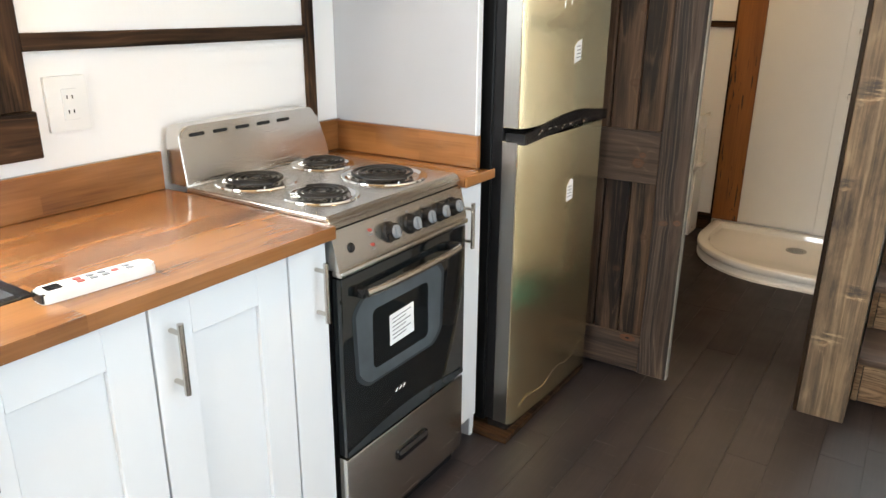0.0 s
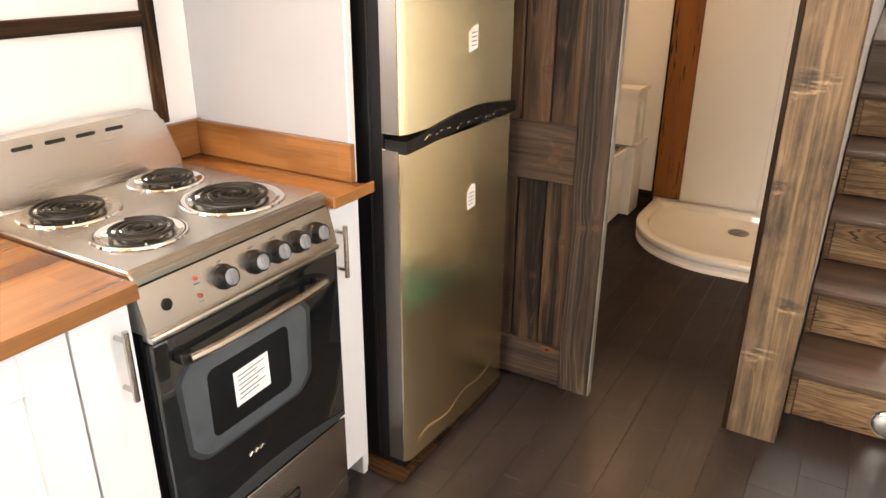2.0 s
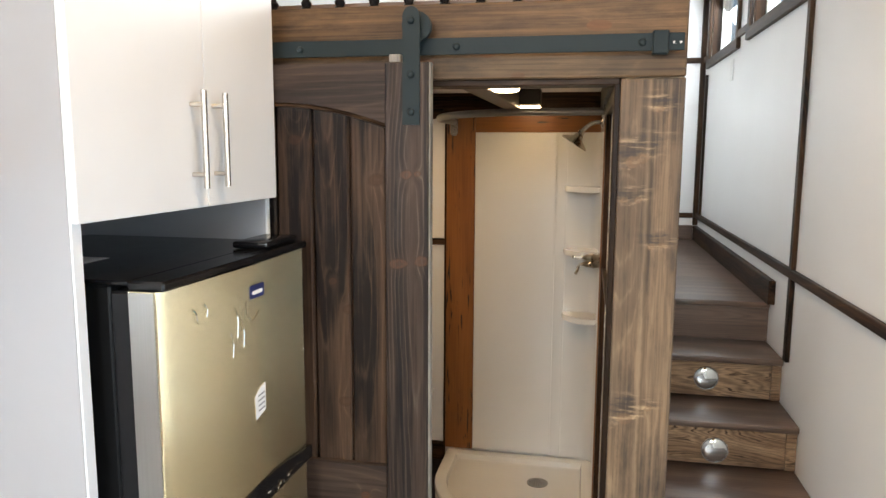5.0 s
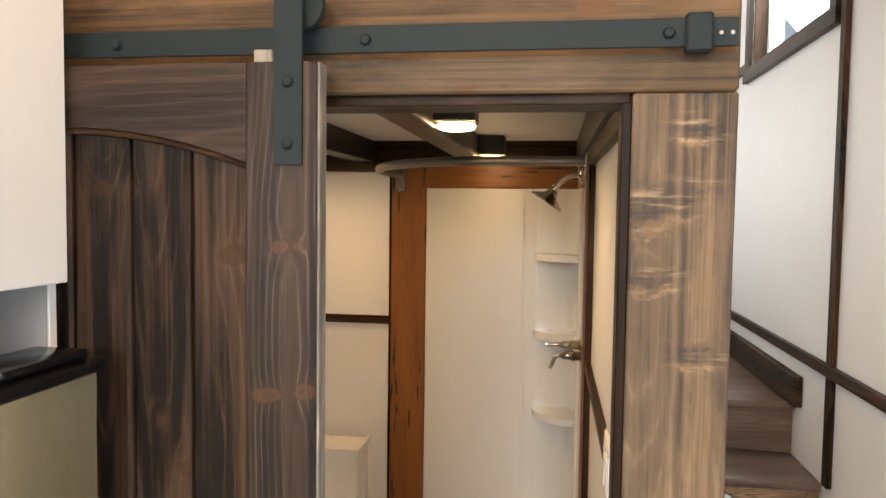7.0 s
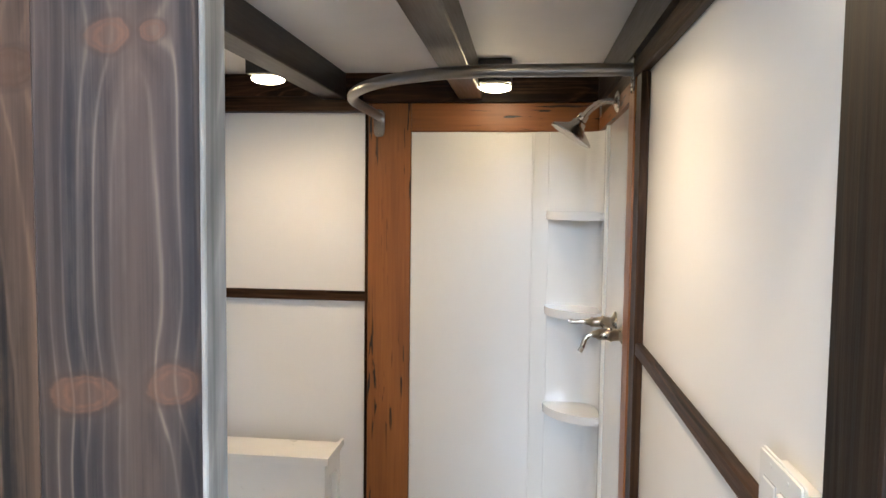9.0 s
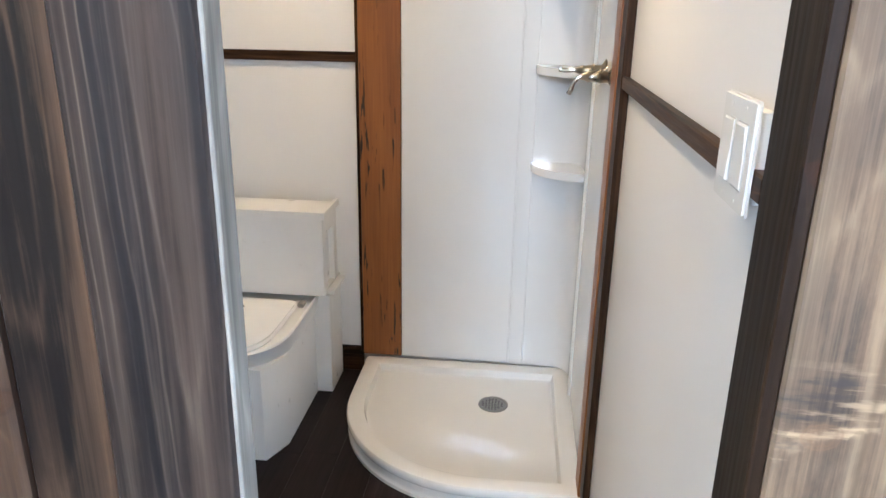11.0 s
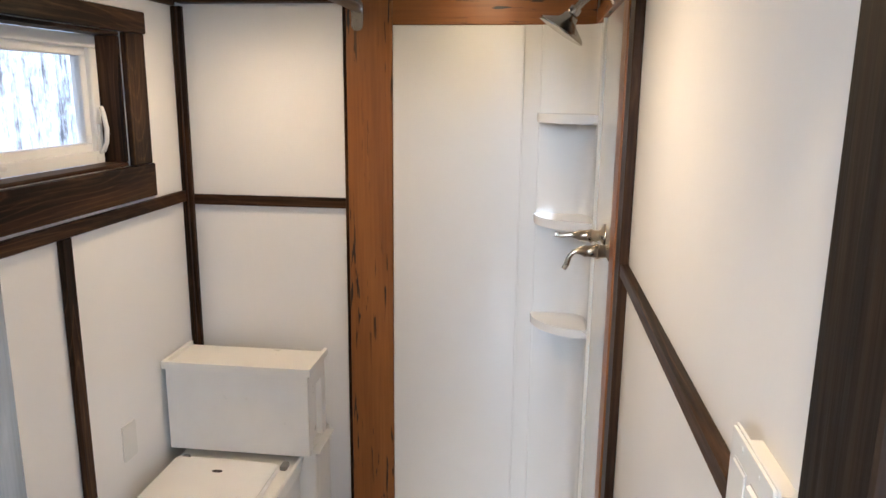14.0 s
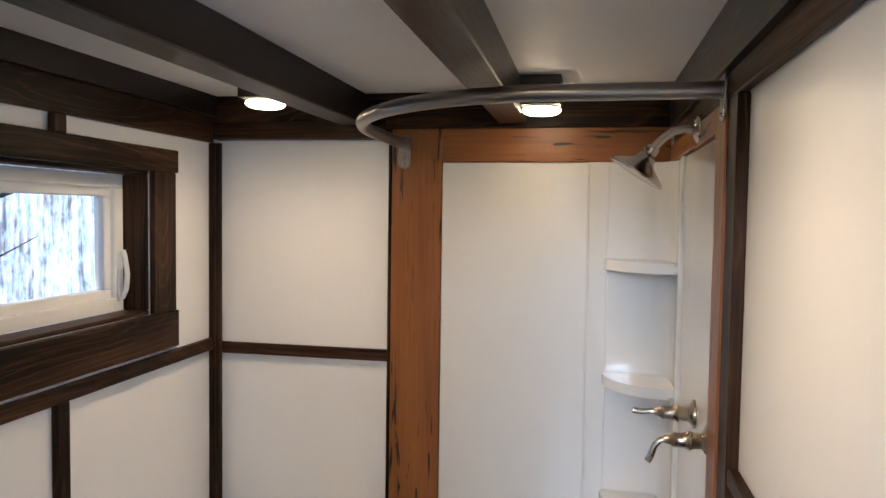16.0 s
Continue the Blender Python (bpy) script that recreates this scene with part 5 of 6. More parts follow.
part("drawer_grip", prism(bmesh.new(), rounded(1.845, 1.985, 0.196, 0.232, 0.012), facex(SF + 0.003), 0.0002, 0.006), M_BLACK, dr_, "black recessed grip")
part("grip_lip", prism(bmesh.new(), rounded(1.852, 1.978, 0.214, 0.226, 0.005), facex(SF + 0.009), 0.0002, 0.003), M_FSIDE, dr_)
for y in (1.70, 2.13):
    part("foot", cyl(bmesh.new(), (SF - 0.05, y, 0.0), (SF - 0.05, y, 0.0395), 0.015, seg=12), M_BLACK, sv)
part("plinth", bx(SF - 0.04, SF - 0.03, SY0 + 0.01, SY1 - 0.01, 0.006, 0.0395), M_BLACK, sv)

# hood and cupboard above it
hd = thing("range_hood", (-0.8, 1.98, 1.705), "stainless steel range hood under a white cupboard", "range hood")
bm = prism(bmesh.new(), [(XL + 0.001, 1.706), (-0.600, 1.706), (-0.600, 1.746), (-0.715, 1.846), (XL + 0.001, 1.846)], Matrix(((1, 0, 0, 0), (0, 0, 1, 0), (0, 1, 0, 0), (0, 0, 0, 1))), 1.62, 2.312)
bmesh.ops.bevel(bm, geom=list(bm.edges), offset=0.003, segments=1, affect="EDGES")
part("canopy", bm, M_HOOD, hd)
part("filter", bx(XL + 0.05, -0.64, 1.66, 2.27, 1.700, 1.7055), M_FSIDE, hd)
uc = thing("upper_cabinet", (-0.85, 1.96, 1.85), "white cupboard above the range hood", "cabinet", "upper cabinets")
part("body", bx(XL, -0.722, 1.62, 2.312, 1.848, 2.45), M_CAB, uc)
part("door", bx(-0.7215, -0.703, 1.624, 1.964, 1.850, 2.45, bevel=0.0015), M_CAB, uc)
part("door", bx(-0.7215, -0.703, 1.967, 2.309, 1.850, 2.45, bevel=0.0015), M_CAB, uc)

# tall panels, cabinet over the fridge
pn = thing("side_panel", (-0.7, 2.325, 0.0), "tall white panel between stove and fridge", "panel", "fridge side panels")
part("panel", bx(XL, -0.457, 2.318, 2.342, 0, 2.6), M_PANELSHADE, pn)
# front edge takes the lighter cabinet white, to read as daylit
part("edge_band", bx(-0.4568, -0.452, 2.318, 2.342, 0, 2.6, bevel=0.001), M_CAB, pn, "white edge band, kept as lit beside the greyed panel face")
pn2 = thing("side_panel", (-0.7, 3.0, 0.0), "tall white panel between fridge and sliding door", "panel", "fridge side panels")
part("panel", bx(XL, -0.433, 2.996, 3.012, 0, 2.6), M_PANELSHADE, pn2)
part("edge_band", bx(-0.4328, -0.428, 2.996, 3.012, 0, 2.6, bevel=0.001), M_CAB, pn2, "white edge band, kept as lit beside the greyed panel face")
fc = thing("upper_cabinet", (-0.7, 2.66, 1.65), "white two-door cabinet above the fridge", "cabinet", "upper cabinets")
part("body", bx(XL, -0.4605, 2.3425, 2.9955, 1.652, 2.60), M_PANELSHADE, fc)
FCM = 2.702
for a, b_, hy in ((2.3205, FCM - 0.001, FCM - 0.052), (FCM + 0.001, 3.0125, FCM + 0.029)):
    d = part("door", bx(-0.4600, -0.441, a, b_, 1.650, 2.60, bevel=0.0015), M_CAB, fc)
    bar_pull(d, -0.441, hy, 1.692, 1.888)



def skew(root, k, y0):
    """Turns a thing slightly out of square with the wall."""
    for o in root.children_recursive:
        if o.type == "MESH":
            for v in o.data.vertices:
                v.co.x += k * (v.co.y - y0)


skew(fc, 0.047, 2.322)

# fridge
FX, FY0, FY1 = -0.331, 2.374, 2.952
bs = thing("fridge_platform", (-0.65, 2.64, 0.0), "low dark wood platform under the fridge", "platform")
part("board", bx(XL + 0.02, -0.326, 2.337, 2.978, 0.0, 0.022, bevel=0.003), M_TRIM[0], bs)
fg = thing("refrigerator", (-0.65, 2.66, 0.0), "top-freezer fridge with brushed steel doors in protective film and black sides", "refrigerator")
part("body", bx(XL + 0.06, -0.434, FY0 + 0.004, FY1 - 0.004, 0.035, 1.540, bevel=0.004), M_BLACKBODY, fg, "black fridge body")
part("gasket", bx(-0.4335, -0.3955, FY0 + 0.003, FY1 - 0.003, 0.05, 1.530, bevel=0.004), M_GASKET, fg)


def fridge_door(z0, z1, label, split_low):
    o = [(-0.395, FY0), (FX - 0.012, FY0), (FX, FY0 + 0.020), (FX + 0.005, (FY0 + FY1) / 2), (FX, FY1 - 0.020), (FX - 0.012, FY1), (-0.395, FY1)]
    bm = prism(bmesh.new(), o, IDM, z0, z1)
    d_ = part("door", bm, M_FRIDGE, fg, label)
    part("door_edge", bx(-0.394, FX - 0.016, FY0 - 0.0025, FY0 - 0.0005, z0 + 0.002, z1 - 0.002), M_FSIDE, d_, "grey steel door edge")
    return d_


fd1 = fridge_door(1.030, 1.532, "brushed steel freezer door", True)
fd2 = fridge_door(0.052, 0.990, "brushed steel fridge door", False)
part("top_cap", bx(-0.396, FX + 0.004, FY0 - 0.002, FY1 + 0.002, 1.5325, 1.550, bevel=0.004), M_BLACKTOP, fg)
part("body_top", bx(XL + 0.06, -0.3965, FY0 + 0.002, FY1 - 0.002, 1.5405, 1.549, bevel=0.002), M_BLACKTOP, fg)
part("hinge_cover", bx(-0.43, -0.345, FY1 - 0.17, FY1 - 0.012, 1.5505, 1.566, bevel=0.005, seg=2), M_BLACKTOP, fg)
part("top_label", bx(-0.66, -0.60, 2.52, 2.60, 1.5492, 1.5496), M_PAPER, fg)
# black wavy grip between the doors
lo, hi = [], []
for k in range(25):
    f = k / 24
    y = FY0 + (FY1 - FY0) * f
    w = 0.014 * math.sin((f - 0.25) * math.tau * 0.8)
    lo.append((y, 0.990 + 0.010 * f + w * 0.5))
    hi.append((y, 1.029 + 0.006 * f + w + 0.004 * math.sin(f * math.pi)))
part("grip", prism(bmesh.new(), lo + hi[::-1], facex(FX), -0.055, 0.008), M_BLACK, fg, "black wavy grip between the doors")
for k in range(9):
    y = FY0 + 0.08 + k * 0.05
    part("film_wrinkle", tube(bmesh.new(), [(FX + 0.009, y, 1.004 + 0.006 * (k % 3)), (FX + 0.011, y + 0.015, 1.016), (FX + 0.009, y + 0.033, 1.010 + 0.008 * (k % 2))], 0.0022, 6), M_CHROME, fg)
st = part("sticker", prism(bmesh.new(), [(2.678, 0.752), (2.722, 0.756), (2.718, 0.822), (2.700, 0.826), (2.676, 0.805)], facex(FX + 0.005), 0.0004, 0.0012), M_PAPER, fd2, "white paper sticker")
st2 = part("sticker", prism(bmesh.new(), [(2.672, 1.197), (2.715, 1.207), (2.716, 1.268), (2.690, 1.262), (2.668, 1.248)], facex(FX + 0.005), 0.0004, 0.0012), M_PAPER, fd1, "white paper sticker")
for s_, zz in ((st, 0.765), (st2, 1.212)):
    for k in range(4):
        part("print_line", prism(bmesh.new(), [(2.682, zz + 0.011 * k), (2.710, zz + 0.002 + 0.011 * k), (2.710, zz + 0.005 + 0.011 * k), (2.682, zz + 0.003 + 0.011 * k)], facex(FX + 0.005), 0.0013, 0.0015), M_INK, s_)
bl = part("brand_plate", prism(bmesh.new(), rounded(2.660, 2.720, 1.462, 1.490, 0.003, 2), facex(FX + 0.005), 0.0004, 0.002), M_BLUE, fd1, "small dark blue badge")
part("plate_bar", prism(bmesh.new(), rounded(2.668, 2.712, 1.470, 1.478, 0.002, 2), facex(FX + 0.005), 0.0021, 0.0025), M_PAPER, bl)
for pts in ([(2.45, 1.488), (2.462, 1.478), (2.468, 1.455)], [(2.49, 1.49), (2.50, 1.478), (2.497, 1.462)], [(2.60, 1.46), (2.61, 1.43), (2.606, 1.395)], [(2.62, 1.44), (2.632, 1.405), (2.630, 1.37)], [(2.64, 1.46), (2.646, 1.43), (2.668, 1.415), (2.700, 1.432)], [(2.58, 1.41), (2.59, 1.385), (2.586, 1.36)]):
    part("film_crease", tube(bmesh.new(), [(FX + 0.0055, y, z) for y, z in pts], 0.0010, 6), M_CHROME, fd1, "crease in the protective film")
part("film_edge", tube(bmesh.new(), [(FX + 0.005, FY0 + 0.05 + 0.055 * k, 0.100 + 0.014 * math.sin(k * 1.7) + 0.006 * k) for k in range(10)], 0.0014, 6), M_NICKEL, fd2, "loose edge of the protective film")
part("toe_grille", bx(-0.42, -0.350, FY0 + 0.01, FY1 - 0.01, 0.0225, 0.051), M_BLACK, fg)

skew(fg, 0.036, FY0)

# towel on the floor
tw = thing("towel", (0.9, 2.75, 0.0), "teal microfibre cloth lying flat on the dark floor", "towel")
bm = bmesh.new()
nx, ny = 20, 18
g = [[bm.verts.new((0.735 + 0.36 * i / nx + 0.04 * j / ny * 0.3 - 0.02 * (1 - j / ny), 2.47 + 0.42 * j / ny + 0.05 * i / nx + 0.004 * math.sin(i * 1.1), 0.006 + 0.004 * noise.noise(Vector((i * 0.4, j * 0.4, 3))))) for j in range(ny + 1)] for i in range(nx + 1)]
for i in range(nx):
    for j in range(ny):
        bm.faces.new((g[i][j], g[i + 1][j], g[i + 1][j + 1], g[i][j + 1]))
ob = bmesh.ops.solidify(bm, geom=list(bm.faces), thickness=0.004)
part("cloth", bm, M_TOWEL, tw)


# ---- bathroom ----
def cypress_board(label, *r, axis=2):
    return part("board", bx(*r, bevel=0.002), M_CYP[axis], sf, label)


M_CYP = [cypress("worm_eaten_cypress_" + "xyz"[a], a) for a in range(3)]
sf = thing("shower_woodwork", (0.0, 5.16, 0.085), "orange stained worm-eaten boards framing the shower", "trim")
PANX0 = -0.231
cypress_board("wide upright board with black streaks", -0.386, PANX0, YB - 0.030, YB, 0.086, 1.962)
cypress_board("top board with black streaks", PANX0 + 0.001, XB - 0.024, YB - 0.030, YB, 1.862, 1.962, axis=0)
cypress_board("top board on the side wall", XB - 0.024, XB, 4.430, YB - 0.031, 1.862, 1.909, axis=1)
cypress_board("upright board at the shower's front", XB - 0.024, XB, 4.340, 4.430, 0.086, 1.909)

sh = thing("shower_surround", (0.1, 5.1, 0.085), "glossy white acrylic shower surround with corner shelves", "shower")
part("back_panel", bx(PANX0 + 0.001, 0.200, YB - 0.026, YB, 0.086, 1.861, bevel=0.002), M_ACRYL, sh)
part("side_panel", bx(XB - 0.012, XB, 4.431, 5.00, 0.086, 1.861, bevel=0.002), M_ACRYL, sh)
o = [(0.201, YB - 0.001), (0.201, YB - 0.030), (0.215, YB - 0.034), (0.255, YB - 0.034)]
cxs, cys, rr = 0.375, YB - 0.120, 0.086
o += [(cxs - 0.01 + 0.075 * math.sin(radians(a)), cys + 0.0 + rr * math.cos(radians(a))) for a in range(10, 91, 10)]
o += [(XB - 0.015, 5.02), (XB - 0.010, 5.001), (XB - 0.001, 5.001), (XB - 0.001, YB - 0.001)]
part("corner_column", prism(bmesh.new(), o, IDM, 0.086, 1.861), M_ACRYL, sh)
for x in (0.201, 0.258):
    part("seam", bx(x - 0.003, x + 0.003, YB - 0.0355, YB - 0.030, 0.088, 1.860, bevel=0.0015), M_ACRYL, sh)
part("rib", cyl(bmesh.new(), (XB - 0.013, 4.935, 0.088), (XB - 0.013, 4.935, 1.860), 0.010, seg=14), M_ACRYL, sh)
for z in (1.586, 1.257, 0.912):
    o = [(XB - 0.013, YB - 0.030)]
    for a in range(0, 91, 6):
        o.append((XB - 0.013 - 0.187 * math.cos(radians(a)), YB - 0.031 - 0.190 * math.sin(radians(a)) ** 0.9))
    bm = prism(bmesh.new(), o, IDM, z - 0.028, z)
    bmesh.ops.bevel(bm, geom=[e for e in bm.edges if abs(e.verts[0].co.z - e.verts[1].co.z) < 1e-4], offset=0.007, segments=3, affect="EDGES")
    part("corner_shelf", bm, M_ACRYL, sh)


def quarter(inset, n_=18):
    """Outline of the shower tray, with a rounded front corner."""
    x0_, x1_, y0_, y1_, R = -0.371 + inset, 0.444 - inset, 4.345 + inset, 5.155 - inset, 0.50 - inset
    pts = [(x1_, y0_), (x1_, y1_), (x0_, y1_)]
    for k in range(n_ + 1):
        a = radians(180 + 90 * k / n_)
        pts.append((x0_ + R + R * math.cos(a), y0_ + R + R * math.sin(a)))
    return pts


tray = thing("shower_tray", (0.04, 4.75, 0.0), "glossy white shower tray with a rounded front", "shower tray")
bm = bmesh.new()
levels = [(0.004, 0.0), (0.004, 0.012), (0.010, 0.016), (0.014, 0.022), (0.014, 0.044), (0.004, 0.050), (0.0, 0.058), (0.0, 0.074), (0.004, 0.082), (0.012, 0.0855), (0.052, 0.0855), (0.062, 0.081), (0.070, 0.056), (0.085, 0.048)]
rings = [[bm.verts.new((x, y, z)) for x, y in quarter(i)] for i, z in levels]
for a, b_ in zip(rings, rings[1:]):
    for k in range(len(a)):
        bm.faces.new((a[k], a[(k + 1) % len(a)], b_[(k + 1) % len(a)], b_[k]))
c_ = bm.verts.new((0.157, 4.905, 0.040))
for k in range(len(rings[-1])):
    bm.faces.new((rings[-1][k], rings[-1][(k + 1) % len(rings[-1])], c_))
bm.faces.new(rings[0][::-1])
part("tray", bm, M_ACRYL, tray)
dn = part("drain", lathe(bmesh.new(), Matrix.Translation((0.157, 4.905, 0.0405)), [(0.056, 0), (0.055, 0.0035), (0.048, 0.004), (0.046, 0.002), (0, 0.002)], 28), M_ROD, tray, "round metal drain")
for k in range(-3, 4):
    for j in range(-3, 4):
        if k * k + j * j < 11:
            part("drain_slot", bx(0.154 + k * 0.0115 - 0.0035, 0.154 + k * 0.0115 + 0.0035, 4.905 + j * 0.0115 - 0.002, 4.905 + j * 0.0115 + 0.002, 0.0422, 0.0430), M_HOLESHADE, dn)

rod = thing("shower_curtain_rod", (0.0, 4.7, 1.90), "curved satin nickel shower curtain rod", "curtain rod")
RZ = 1.915
pts = [(-0.346, YB - 0.034, RZ), (-0.346, 5.05, RZ), (-0.346, 4.90, RZ)]
for k in range(17):
    a = radians(180 + 90 * k / 16)
    pts.append((-0.346 + 0.44 + 0.44 * math.cos(a), 4.352 + 0.46 + 0.46 * math.sin(a), RZ + 0.012 * k / 16))
pts += [(0.25, 4.352, RZ + 0.012), (XB - 0.024, 4.356, RZ + 0.013)]
part("tube", tube(bmesh.new(), pts, 0.0155, 14), M_ROD, rod)
fl = part("flange", prism(bmesh.new(), rounded(-0.366, -0.326, 1.842, 1.940, 0.019), facey(YB - 0.0305), 0, 0.004), M_NICKEL, rod)
for z in (1.933, 1.875, 1.853):
    part("screw", lathe(bmesh.new(), Matrix.Translation((-0.346, YB - 0.0350, z)) @ pose(0, 0, 0, 90), [(0.004, 0), (0.003, 0.002), (0, 0.002)], 8), M_CHROME, fl)
fl2 = part("flange", prism(bmesh.new(), rounded(4.334, 4.378, 1.872, 1.975, 0.019), Matrix(((0, 0, -1, XB - 0.0245), (1, 0, 0, 0), (0, 1, 0, 0), (0, 0, 0, 1))), 0, 0.004), M_NICKEL, rod)
for z in (1.966, 1.892, 1.882):
    part("screw", lathe(bmesh.new(), Matrix.Translation((XB - 0.0290, 4.356, z)) @ pose(0, 0, 0, 0, -90), [(0.004, 0), (0.003, 0.002), (0, 0.002)], 8), M_CHROME, fl2)

hd_ = thing("shower_fitting", (0.43, 4.62, 1.90), "brushed nickel shower head on a bent arm", "shower head")
sy = 4.64
part("escutcheon", lathe(bmesh.new(), Matrix.Translation((XB - 0.0245, sy, 1.893)) @ pose(0, 0, 0, 0, -90), [(0.030, 0), (0.029, 0.004), (0.018, 0.010), (0.012, 0.012), (0, 0.012)], 24), M_NICKEL, hd_)
part("arm", tube(bmesh.new(), [(XB - 0.025, sy, 1.893), (0.396, sy, 1.895), (0.372, sy, 1.888), (0.352, sy, 1.873), (0.330, sy, 1.850)], 0.0088, 12), M_NICKEL, hd_)
hm = Matrix.Translation((0.333, sy, 1.853)) @ pose(0, 0, 0, 0, 213)
part("head", lathe(bmesh.new(), hm, [(0, -0.004), (0.014, -0.004), (0.015, 0.010), (0.013, 0.014), (0.020, 0.020), (0.021, 0.028), (0.027, 0.036), (0.060, 0.056), (0.064, 0.061), (0.062, 0.065), (0, 0.064)], 28), M_NICKEL, hd_)


def valve(y, turn, group):
    v_ = thing("shower_valve", (XB - 0.012, y, 1.28), "brushed nickel lever valve on the shower wall", "tap", group)
    m_ = Matrix.Translation((XB - 0.0125, y, 1.28)) @ pose(0, 0, 0, 0, -90)
    part("body", lathe(bmesh.new(), m_, [(0.032, 0), (0.031, 0.005), (0.020, 0.011), (0.015, 0.016), (0.016, 0.030), (0.020, 0.036), (0.016, 0.042), (0.0135, 0.060), (0.015, 0.066), (0.010, 0.074), (0.008, 0.084), (0, 0.085)], 20), M_VALVE, v_)
    c, s = math.cos(radians(turn)), math.sin(radians(turn))
    q = [(XB - 0.090, y, 1.28), (XB - 0.103, y + 0.004 * c, 1.281 - 0.004 * s), (XB - 0.112 - 0.012 * c, y, 1.280 - 0.014 * s), (XB - 0.118 - 0.022 * c, y, 1.284 - 0.040 * s), (XB - 0.124 - 0.020 * c, y, 1.286 - 0.052 * s)]
    part("lever", tube(bmesh.new(), q, 0.0065, 10), M_VALVE, v_)


valve(4.66, 5, "shower valves")
valve(4.465, 85, "shower valves")

# recessed puck lamps on black boxes
def puck(x, y, side):
    lp = thing("ceiling_lamp", (x, y, 2.06), "lit round puck lamp on a black box beside a beam", "ceiling lamp", "puck lamps")
    part("box", bx(x - 0.052, x + 0.052, y - 0.052, y + 0.052, 1.990, ZC - 0.001, bevel=0.002), M_BOXL, lp)
    part("housing", lathe(bmesh.new(), Matrix.Translation((x, y, 1.974)), [(0, 0.0155), (0.046, 0.0155), (0.048, 0.008), (0.046, 0.003), (0.040, 0.0), (0, 0.001)], 28), M_WHITEP, lp)
    l_ = part("lens", lathe(bmesh.new(), Matrix.Translation((x, y, 1.970)), [(0, 0), (0.036, 0.0005), (0.0425, 0.003), (0.0445, 0.0035), (0.0495, 0.008), (0.0495, 0.014), (0.0485, 0.0145)], 28), M_LENS, lp, "glowing warm lens")
    l_.visible_shadow = False


for x, y in SPOTS:
    puck(x, y, 1)
# unseen housings and glowing lenses made up for the added warm spots
for x, y, _p in FILL_LAMPS:
    lp = thing("ceiling_lamp", (x, y, ROOF), "small unseen ceiling lamp added to warm the main room", "ceiling lamp", "room lamps")
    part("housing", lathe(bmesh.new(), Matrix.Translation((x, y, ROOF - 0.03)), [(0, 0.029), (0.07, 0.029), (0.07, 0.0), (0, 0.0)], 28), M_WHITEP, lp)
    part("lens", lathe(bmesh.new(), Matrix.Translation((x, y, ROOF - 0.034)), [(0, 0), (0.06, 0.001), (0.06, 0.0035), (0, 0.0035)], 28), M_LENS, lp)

# toilet
tl = thing("toilet", (-0.72, 4.8, 0.0), "white composting toilet with wooden tank box and round lid", "toilet")


def dee(x0_, x1_, yf, yb, n_=18, p=2.15):
    cx_, hw = (x0_ + x1_) / 2, (x1_ - x0_) / 2
    ym = yf + hw * 1.02
    pts = [(x0_, yb), (x0_, ym)]
    for k in range(1, n_):
        a = math.pi * k / n_
        c, s = math.cos(a), math.sin(a)
        pts.append((cx_ - hw * math.copysign(abs(c) ** (2 / p), c), ym - (ym - yf) * abs(s) ** (2 / p)))
    return pts + [(x1_, ym), (x1_, yb)]


def loft(outlines):
    bm = bmesh.new()
    R = [[bm.verts.new((x, y, z)) for x, y in o] for o, z in outlines]
    for a, b_ in zip(R, R[1:]):
        for k in range(len(a)):
            bm.faces.new((a[k], a[(k + 1) % len(a)], b_[(k + 1) % len(a)], b_[k]))
    bm.faces.new(R[0][::-1])
    bm.faces.new(R[-1])
    return bm


o = [(-0.93, 5.02), (-0.93, 4.62), (-0.88, 4.515), (-0.58, 4.515), (-0.535, 4.62), (-0.535, 5.02)]
part("pedestal", prism(bmesh.new(), o, IDM, 0.0, 0.335), M_TOILET, tl)
part("bowl", loft([(dee(-0.93, -0.53, 4.50, 5.02), 0.3355), (dee(-0.935, -0.520, 4.455, 5.02), 0.385), (dee(-0.935, -0.515, 4.445, 5.02), 0.405), (dee(-0.930, -0.520, 4.452, 5.02), 0.412)]), M_TOILET, tl)
part("seat", loft([(dee(-0.915, -0.560, 4.430, 4.84), 0.4125), (dee(-0.920, -0.555, 4.425, 4.84), 0.418), (dee(-0.915, -0.560, 4.430, 4.84), 0.428)]), M_SEATM, tl, "glossy white toilet seat")
part("lid", loft([(dee(-0.915, -0.562, 4.432, 4.845), 0.4285), (dee(-0.918, -0.559, 4.428, 4.845), 0.434), (dee(-0.905, -0.572, 4.443, 4.84), 0.443)]), M_SEATM, tl, "glossy white toilet lid")
part("lid_hole", prism(bmesh.new(), [(-0.735 + 0.018 * math.cos(a * math.tau / 16), 4.765 + 0.009 * math.sin(a * math.tau / 16)) for a in range(16)], IDM, 0.4433, 0.4440), M_HOLESHADE, tl)
for x in (-0.895, -0.545):
    part("hinge", bx(x - 0.012, x + 0.012, 4.845, 4.885, 0.4125, 0.430, bevel=0.005, seg=2), M_FSIDE, tl)
part("rear_box", bx(-0.955, -0.475, 5.022, 5.16, 0.0, 0.44, bevel=0.002), M_TOILET, tl)
part("rear_side", bx(-0.548, -0.4745, 4.985, 5.0215, 0.0, 0.41, bevel=0.002), M_TOILET, tl)
tk = part("tank_box", bx(-0.965, -0.470, 4.905, 4.925, 0.437, 0.730, bevel=0.0015), M_TOILET, tl, "white wooden tank box with an open side")
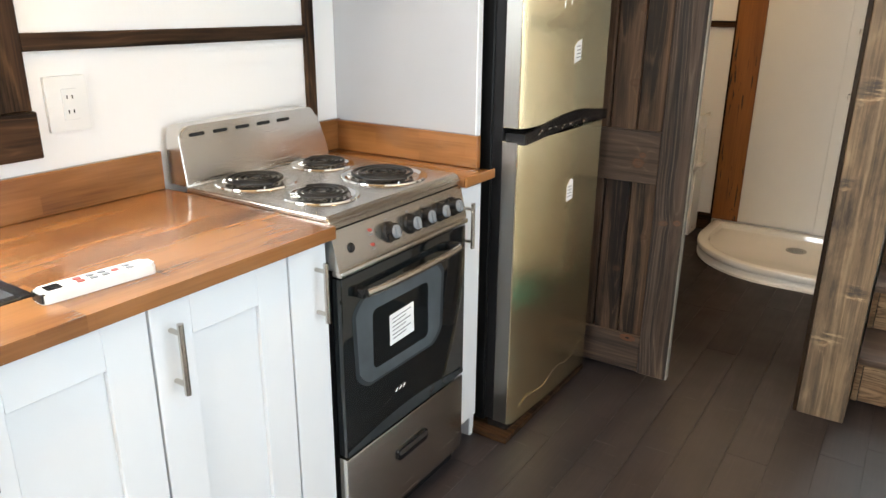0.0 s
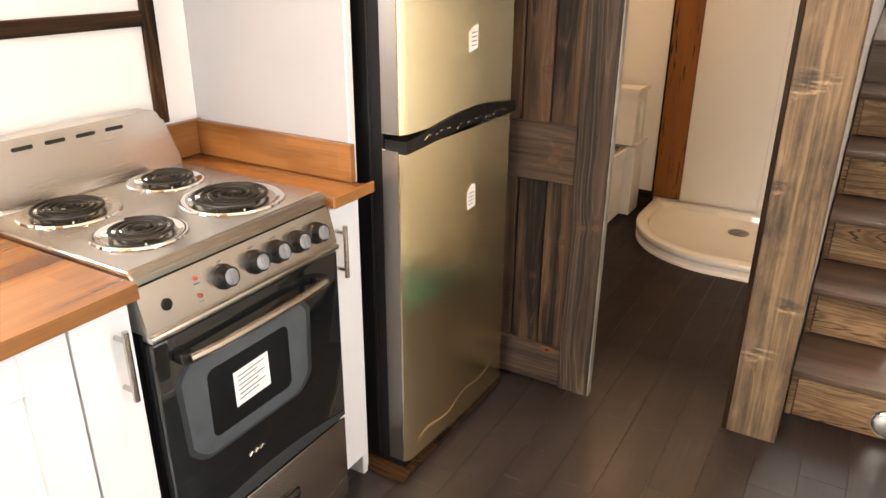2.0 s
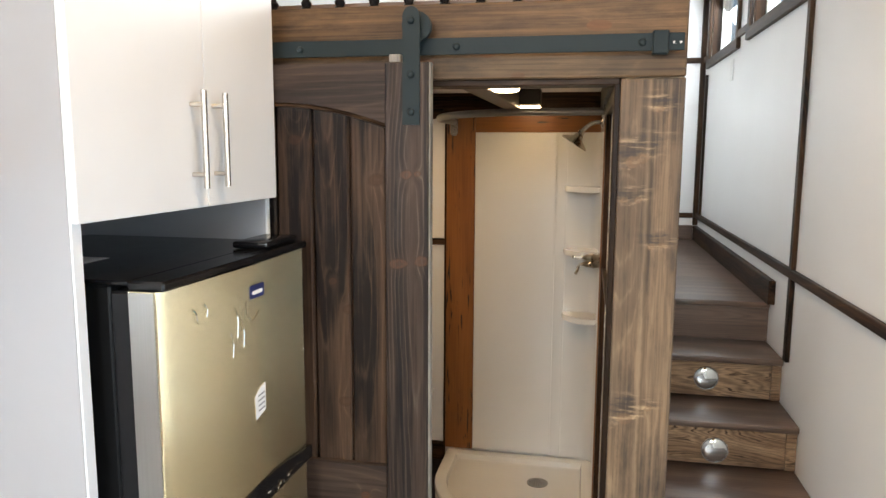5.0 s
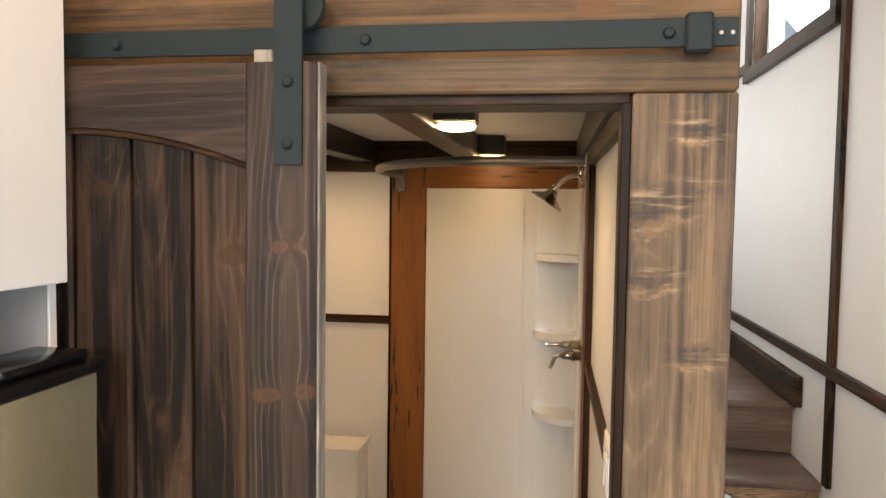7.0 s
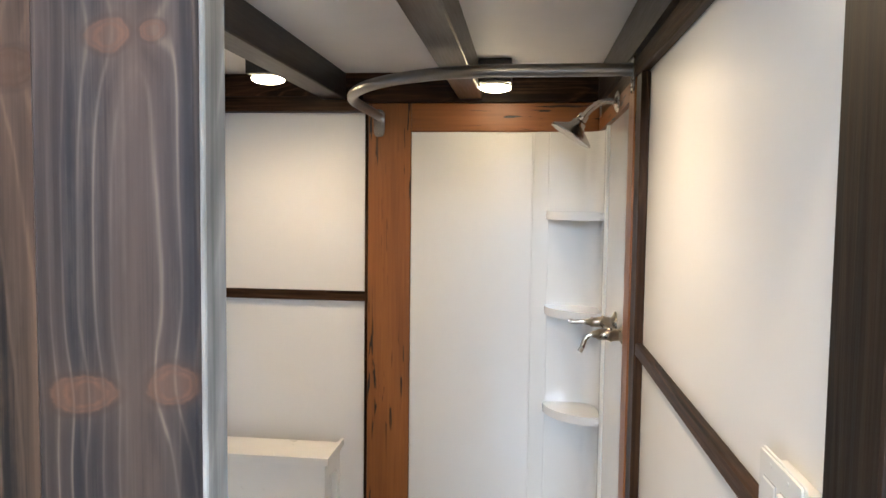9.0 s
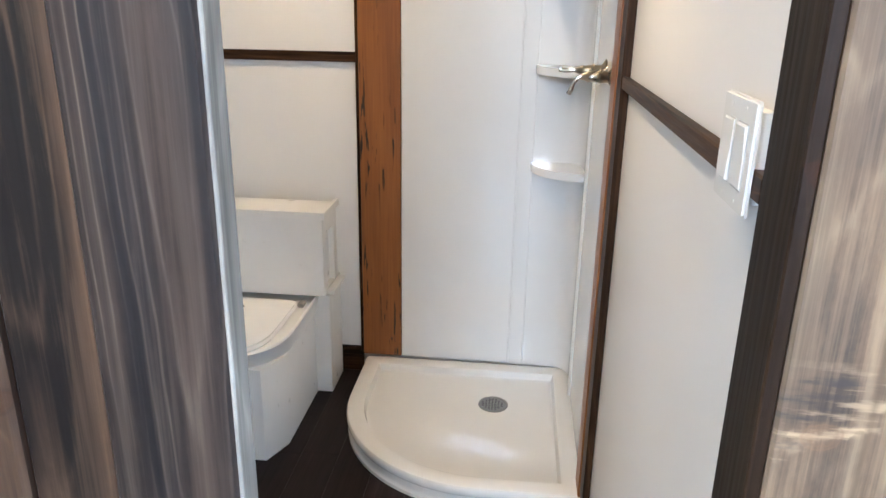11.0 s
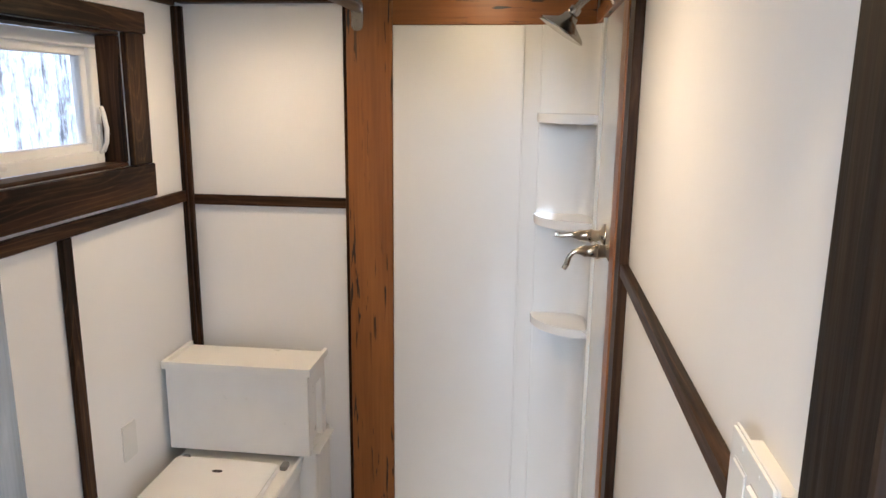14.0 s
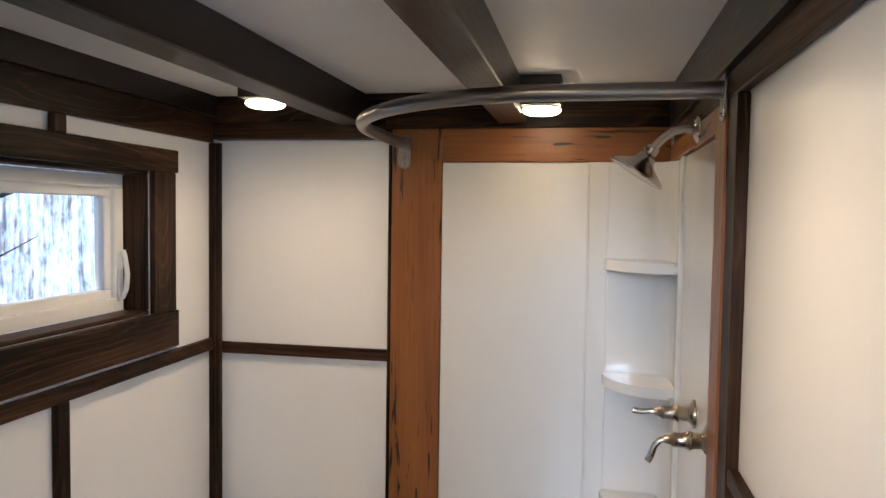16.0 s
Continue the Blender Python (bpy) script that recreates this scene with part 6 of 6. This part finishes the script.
for r in ((-0.965, -0.945, 4.9255, 5.10, 0.437, 0.730), (-0.9445, -0.470, 5.085, 5.10, 0.437, 0.730), (-0.9445, -0.471, 4.9255, 5.0845, 0.437, 0.450),
          (-0.490, -0.470, 4.9255, 4.950, 0.4505, 0.730), (-0.490, -0.470, 5.055, 5.0845, 0.4505, 0.730), (-0.490, -0.470, 4.9505, 5.0545, 0.665, 0.730)):
    part("box_board", bx(*r), M_TOILET, tk)
part("box_inner", bx(-0.56, -0.4905, 4.9255, 5.0845, 0.4505, 0.665), M_TOILET, tk)
part("tank_top", boxes([(-0.972, -0.458, 4.893, 5.105, 0.7305, 0.742), (-0.972, -0.458, 4.893, 4.905, 0.742, 0.756), (-0.972, -0.960, 4.905, 5.105, 0.742, 0.756), (-0.470, -0.458, 4.905, 5.105, 0.742, 0.756)]), M_TOILET, tl, "white tray top with low edges")
part("side_shelf", bx(-0.4695, -0.440, 4.93, 5.10, 0.437, 0.449, bevel=0.001), M_TOILET, tl)
ol = thing("wall_outlet", (XL + 0.004, 4.69, 0.57), "white blank cover plate on the bathroom wall", "outlet")
part("plate", prism(bmesh.new(), rounded(4.655, 4.727, 0.512, 0.628, 0.004, 2), facex(XL), 0, 0.006), M_WHITEP, ol)

# light switches
lsw = thing("light_switch", (XB - 0.018, 3.27, 1.32), "white double rocker switch plate", "light switch")
fb = Matrix(((0, 0, -1, XB), (1, 0, 0, 0), (0, 1, 0, 0), (0, 0, 0, 1)))
bm = prism(bmesh.new(), rounded(3.253, 3.370, 1.250, 1.366, 0.005, 3), fb, 0.0185, 0.0235)
bmesh.ops.bevel(bm, geom=[e for e in bm.edges if all(v.co.x < XB - 0.023 for v in e.verts)], offset=0.0025, segments=2, affect="EDGES")
part("plate", bm, M_WHITEP, lsw)
part("box", bx(XB - 0.0184, XB, 3.265, 3.358, 1.262, 1.354), M_WHITEP, lsw)
for y, lift in ((3.288, 0.0), (3.335, 0.002)):
    # grey plate stands in for the shaded gap round the rocker
    part("rocker_frame", prism(bmesh.new(), rounded(y - 0.0180, y + 0.0180, 1.2735, 1.3415, 0.002, 2), fb, 0.0236, 0.0242), M_SWGAP, lsw)
    wedge = [(XB - 0.0243, 1.275), (XB - 0.0255 - lift, 1.2765), (XB - 0.0256, 1.308), (XB - 0.0275 + lift, 1.3385), (XB - 0.0243, 1.340)]
    r_ = part("rocker", prism(bmesh.new(), wedge, Matrix(((1, 0, 0, 0), (0, 0, 1, 0), (0, 1, 0, 0), (0, 0, 0, 1))), y - 0.0165, y + 0.0165), M_WHITEP, lsw)
    for z in (1.2605, 1.3555):
        part("screw", cyl(bmesh.new(), (XB - 0.0234, y, z), (XB - 0.0241, y, z), 0.0025, seg=8), M_WHITEP, r_)


# ---- floor planks ----
rnd = random.Random(11)
PW = 0.127
meshes = {}
k = 0
x = XL + 0.001
while x < XR - 0.02:
    w = min(PW, XR - 0.001 - x)
    y = YR + 0.001 - rnd.uniform(0, 1.4)
    while y < 5.17:
        ln = rnd.choice((1.2, 1.5, 1.8))
        a, b_ = max(y, YR + 0.001), min(y + ln, 5.188)
        if b_ - a > 0.03 and not (x > XB + 0.13 and a > 3.4):
            key = (round(w, 4), round(b_ - a, 4))
            if key not in meshes:
                bm = bx(-w / 2 + 0.0004, w / 2 - 0.0004, -(b_ - a) / 2 + 0.0004, (b_ - a) / 2 - 0.0004, -0.0035, 0, bevel=0.0005)
                meshes[key] = mesh_of("plank", bm, M_FLOOR, False)
            ob = new("plank", meshes[key])
            ob.location = (x + w / 2, (a + b_) / 2, 0)
            ob.parent = floor
        y += ln
    x += PW
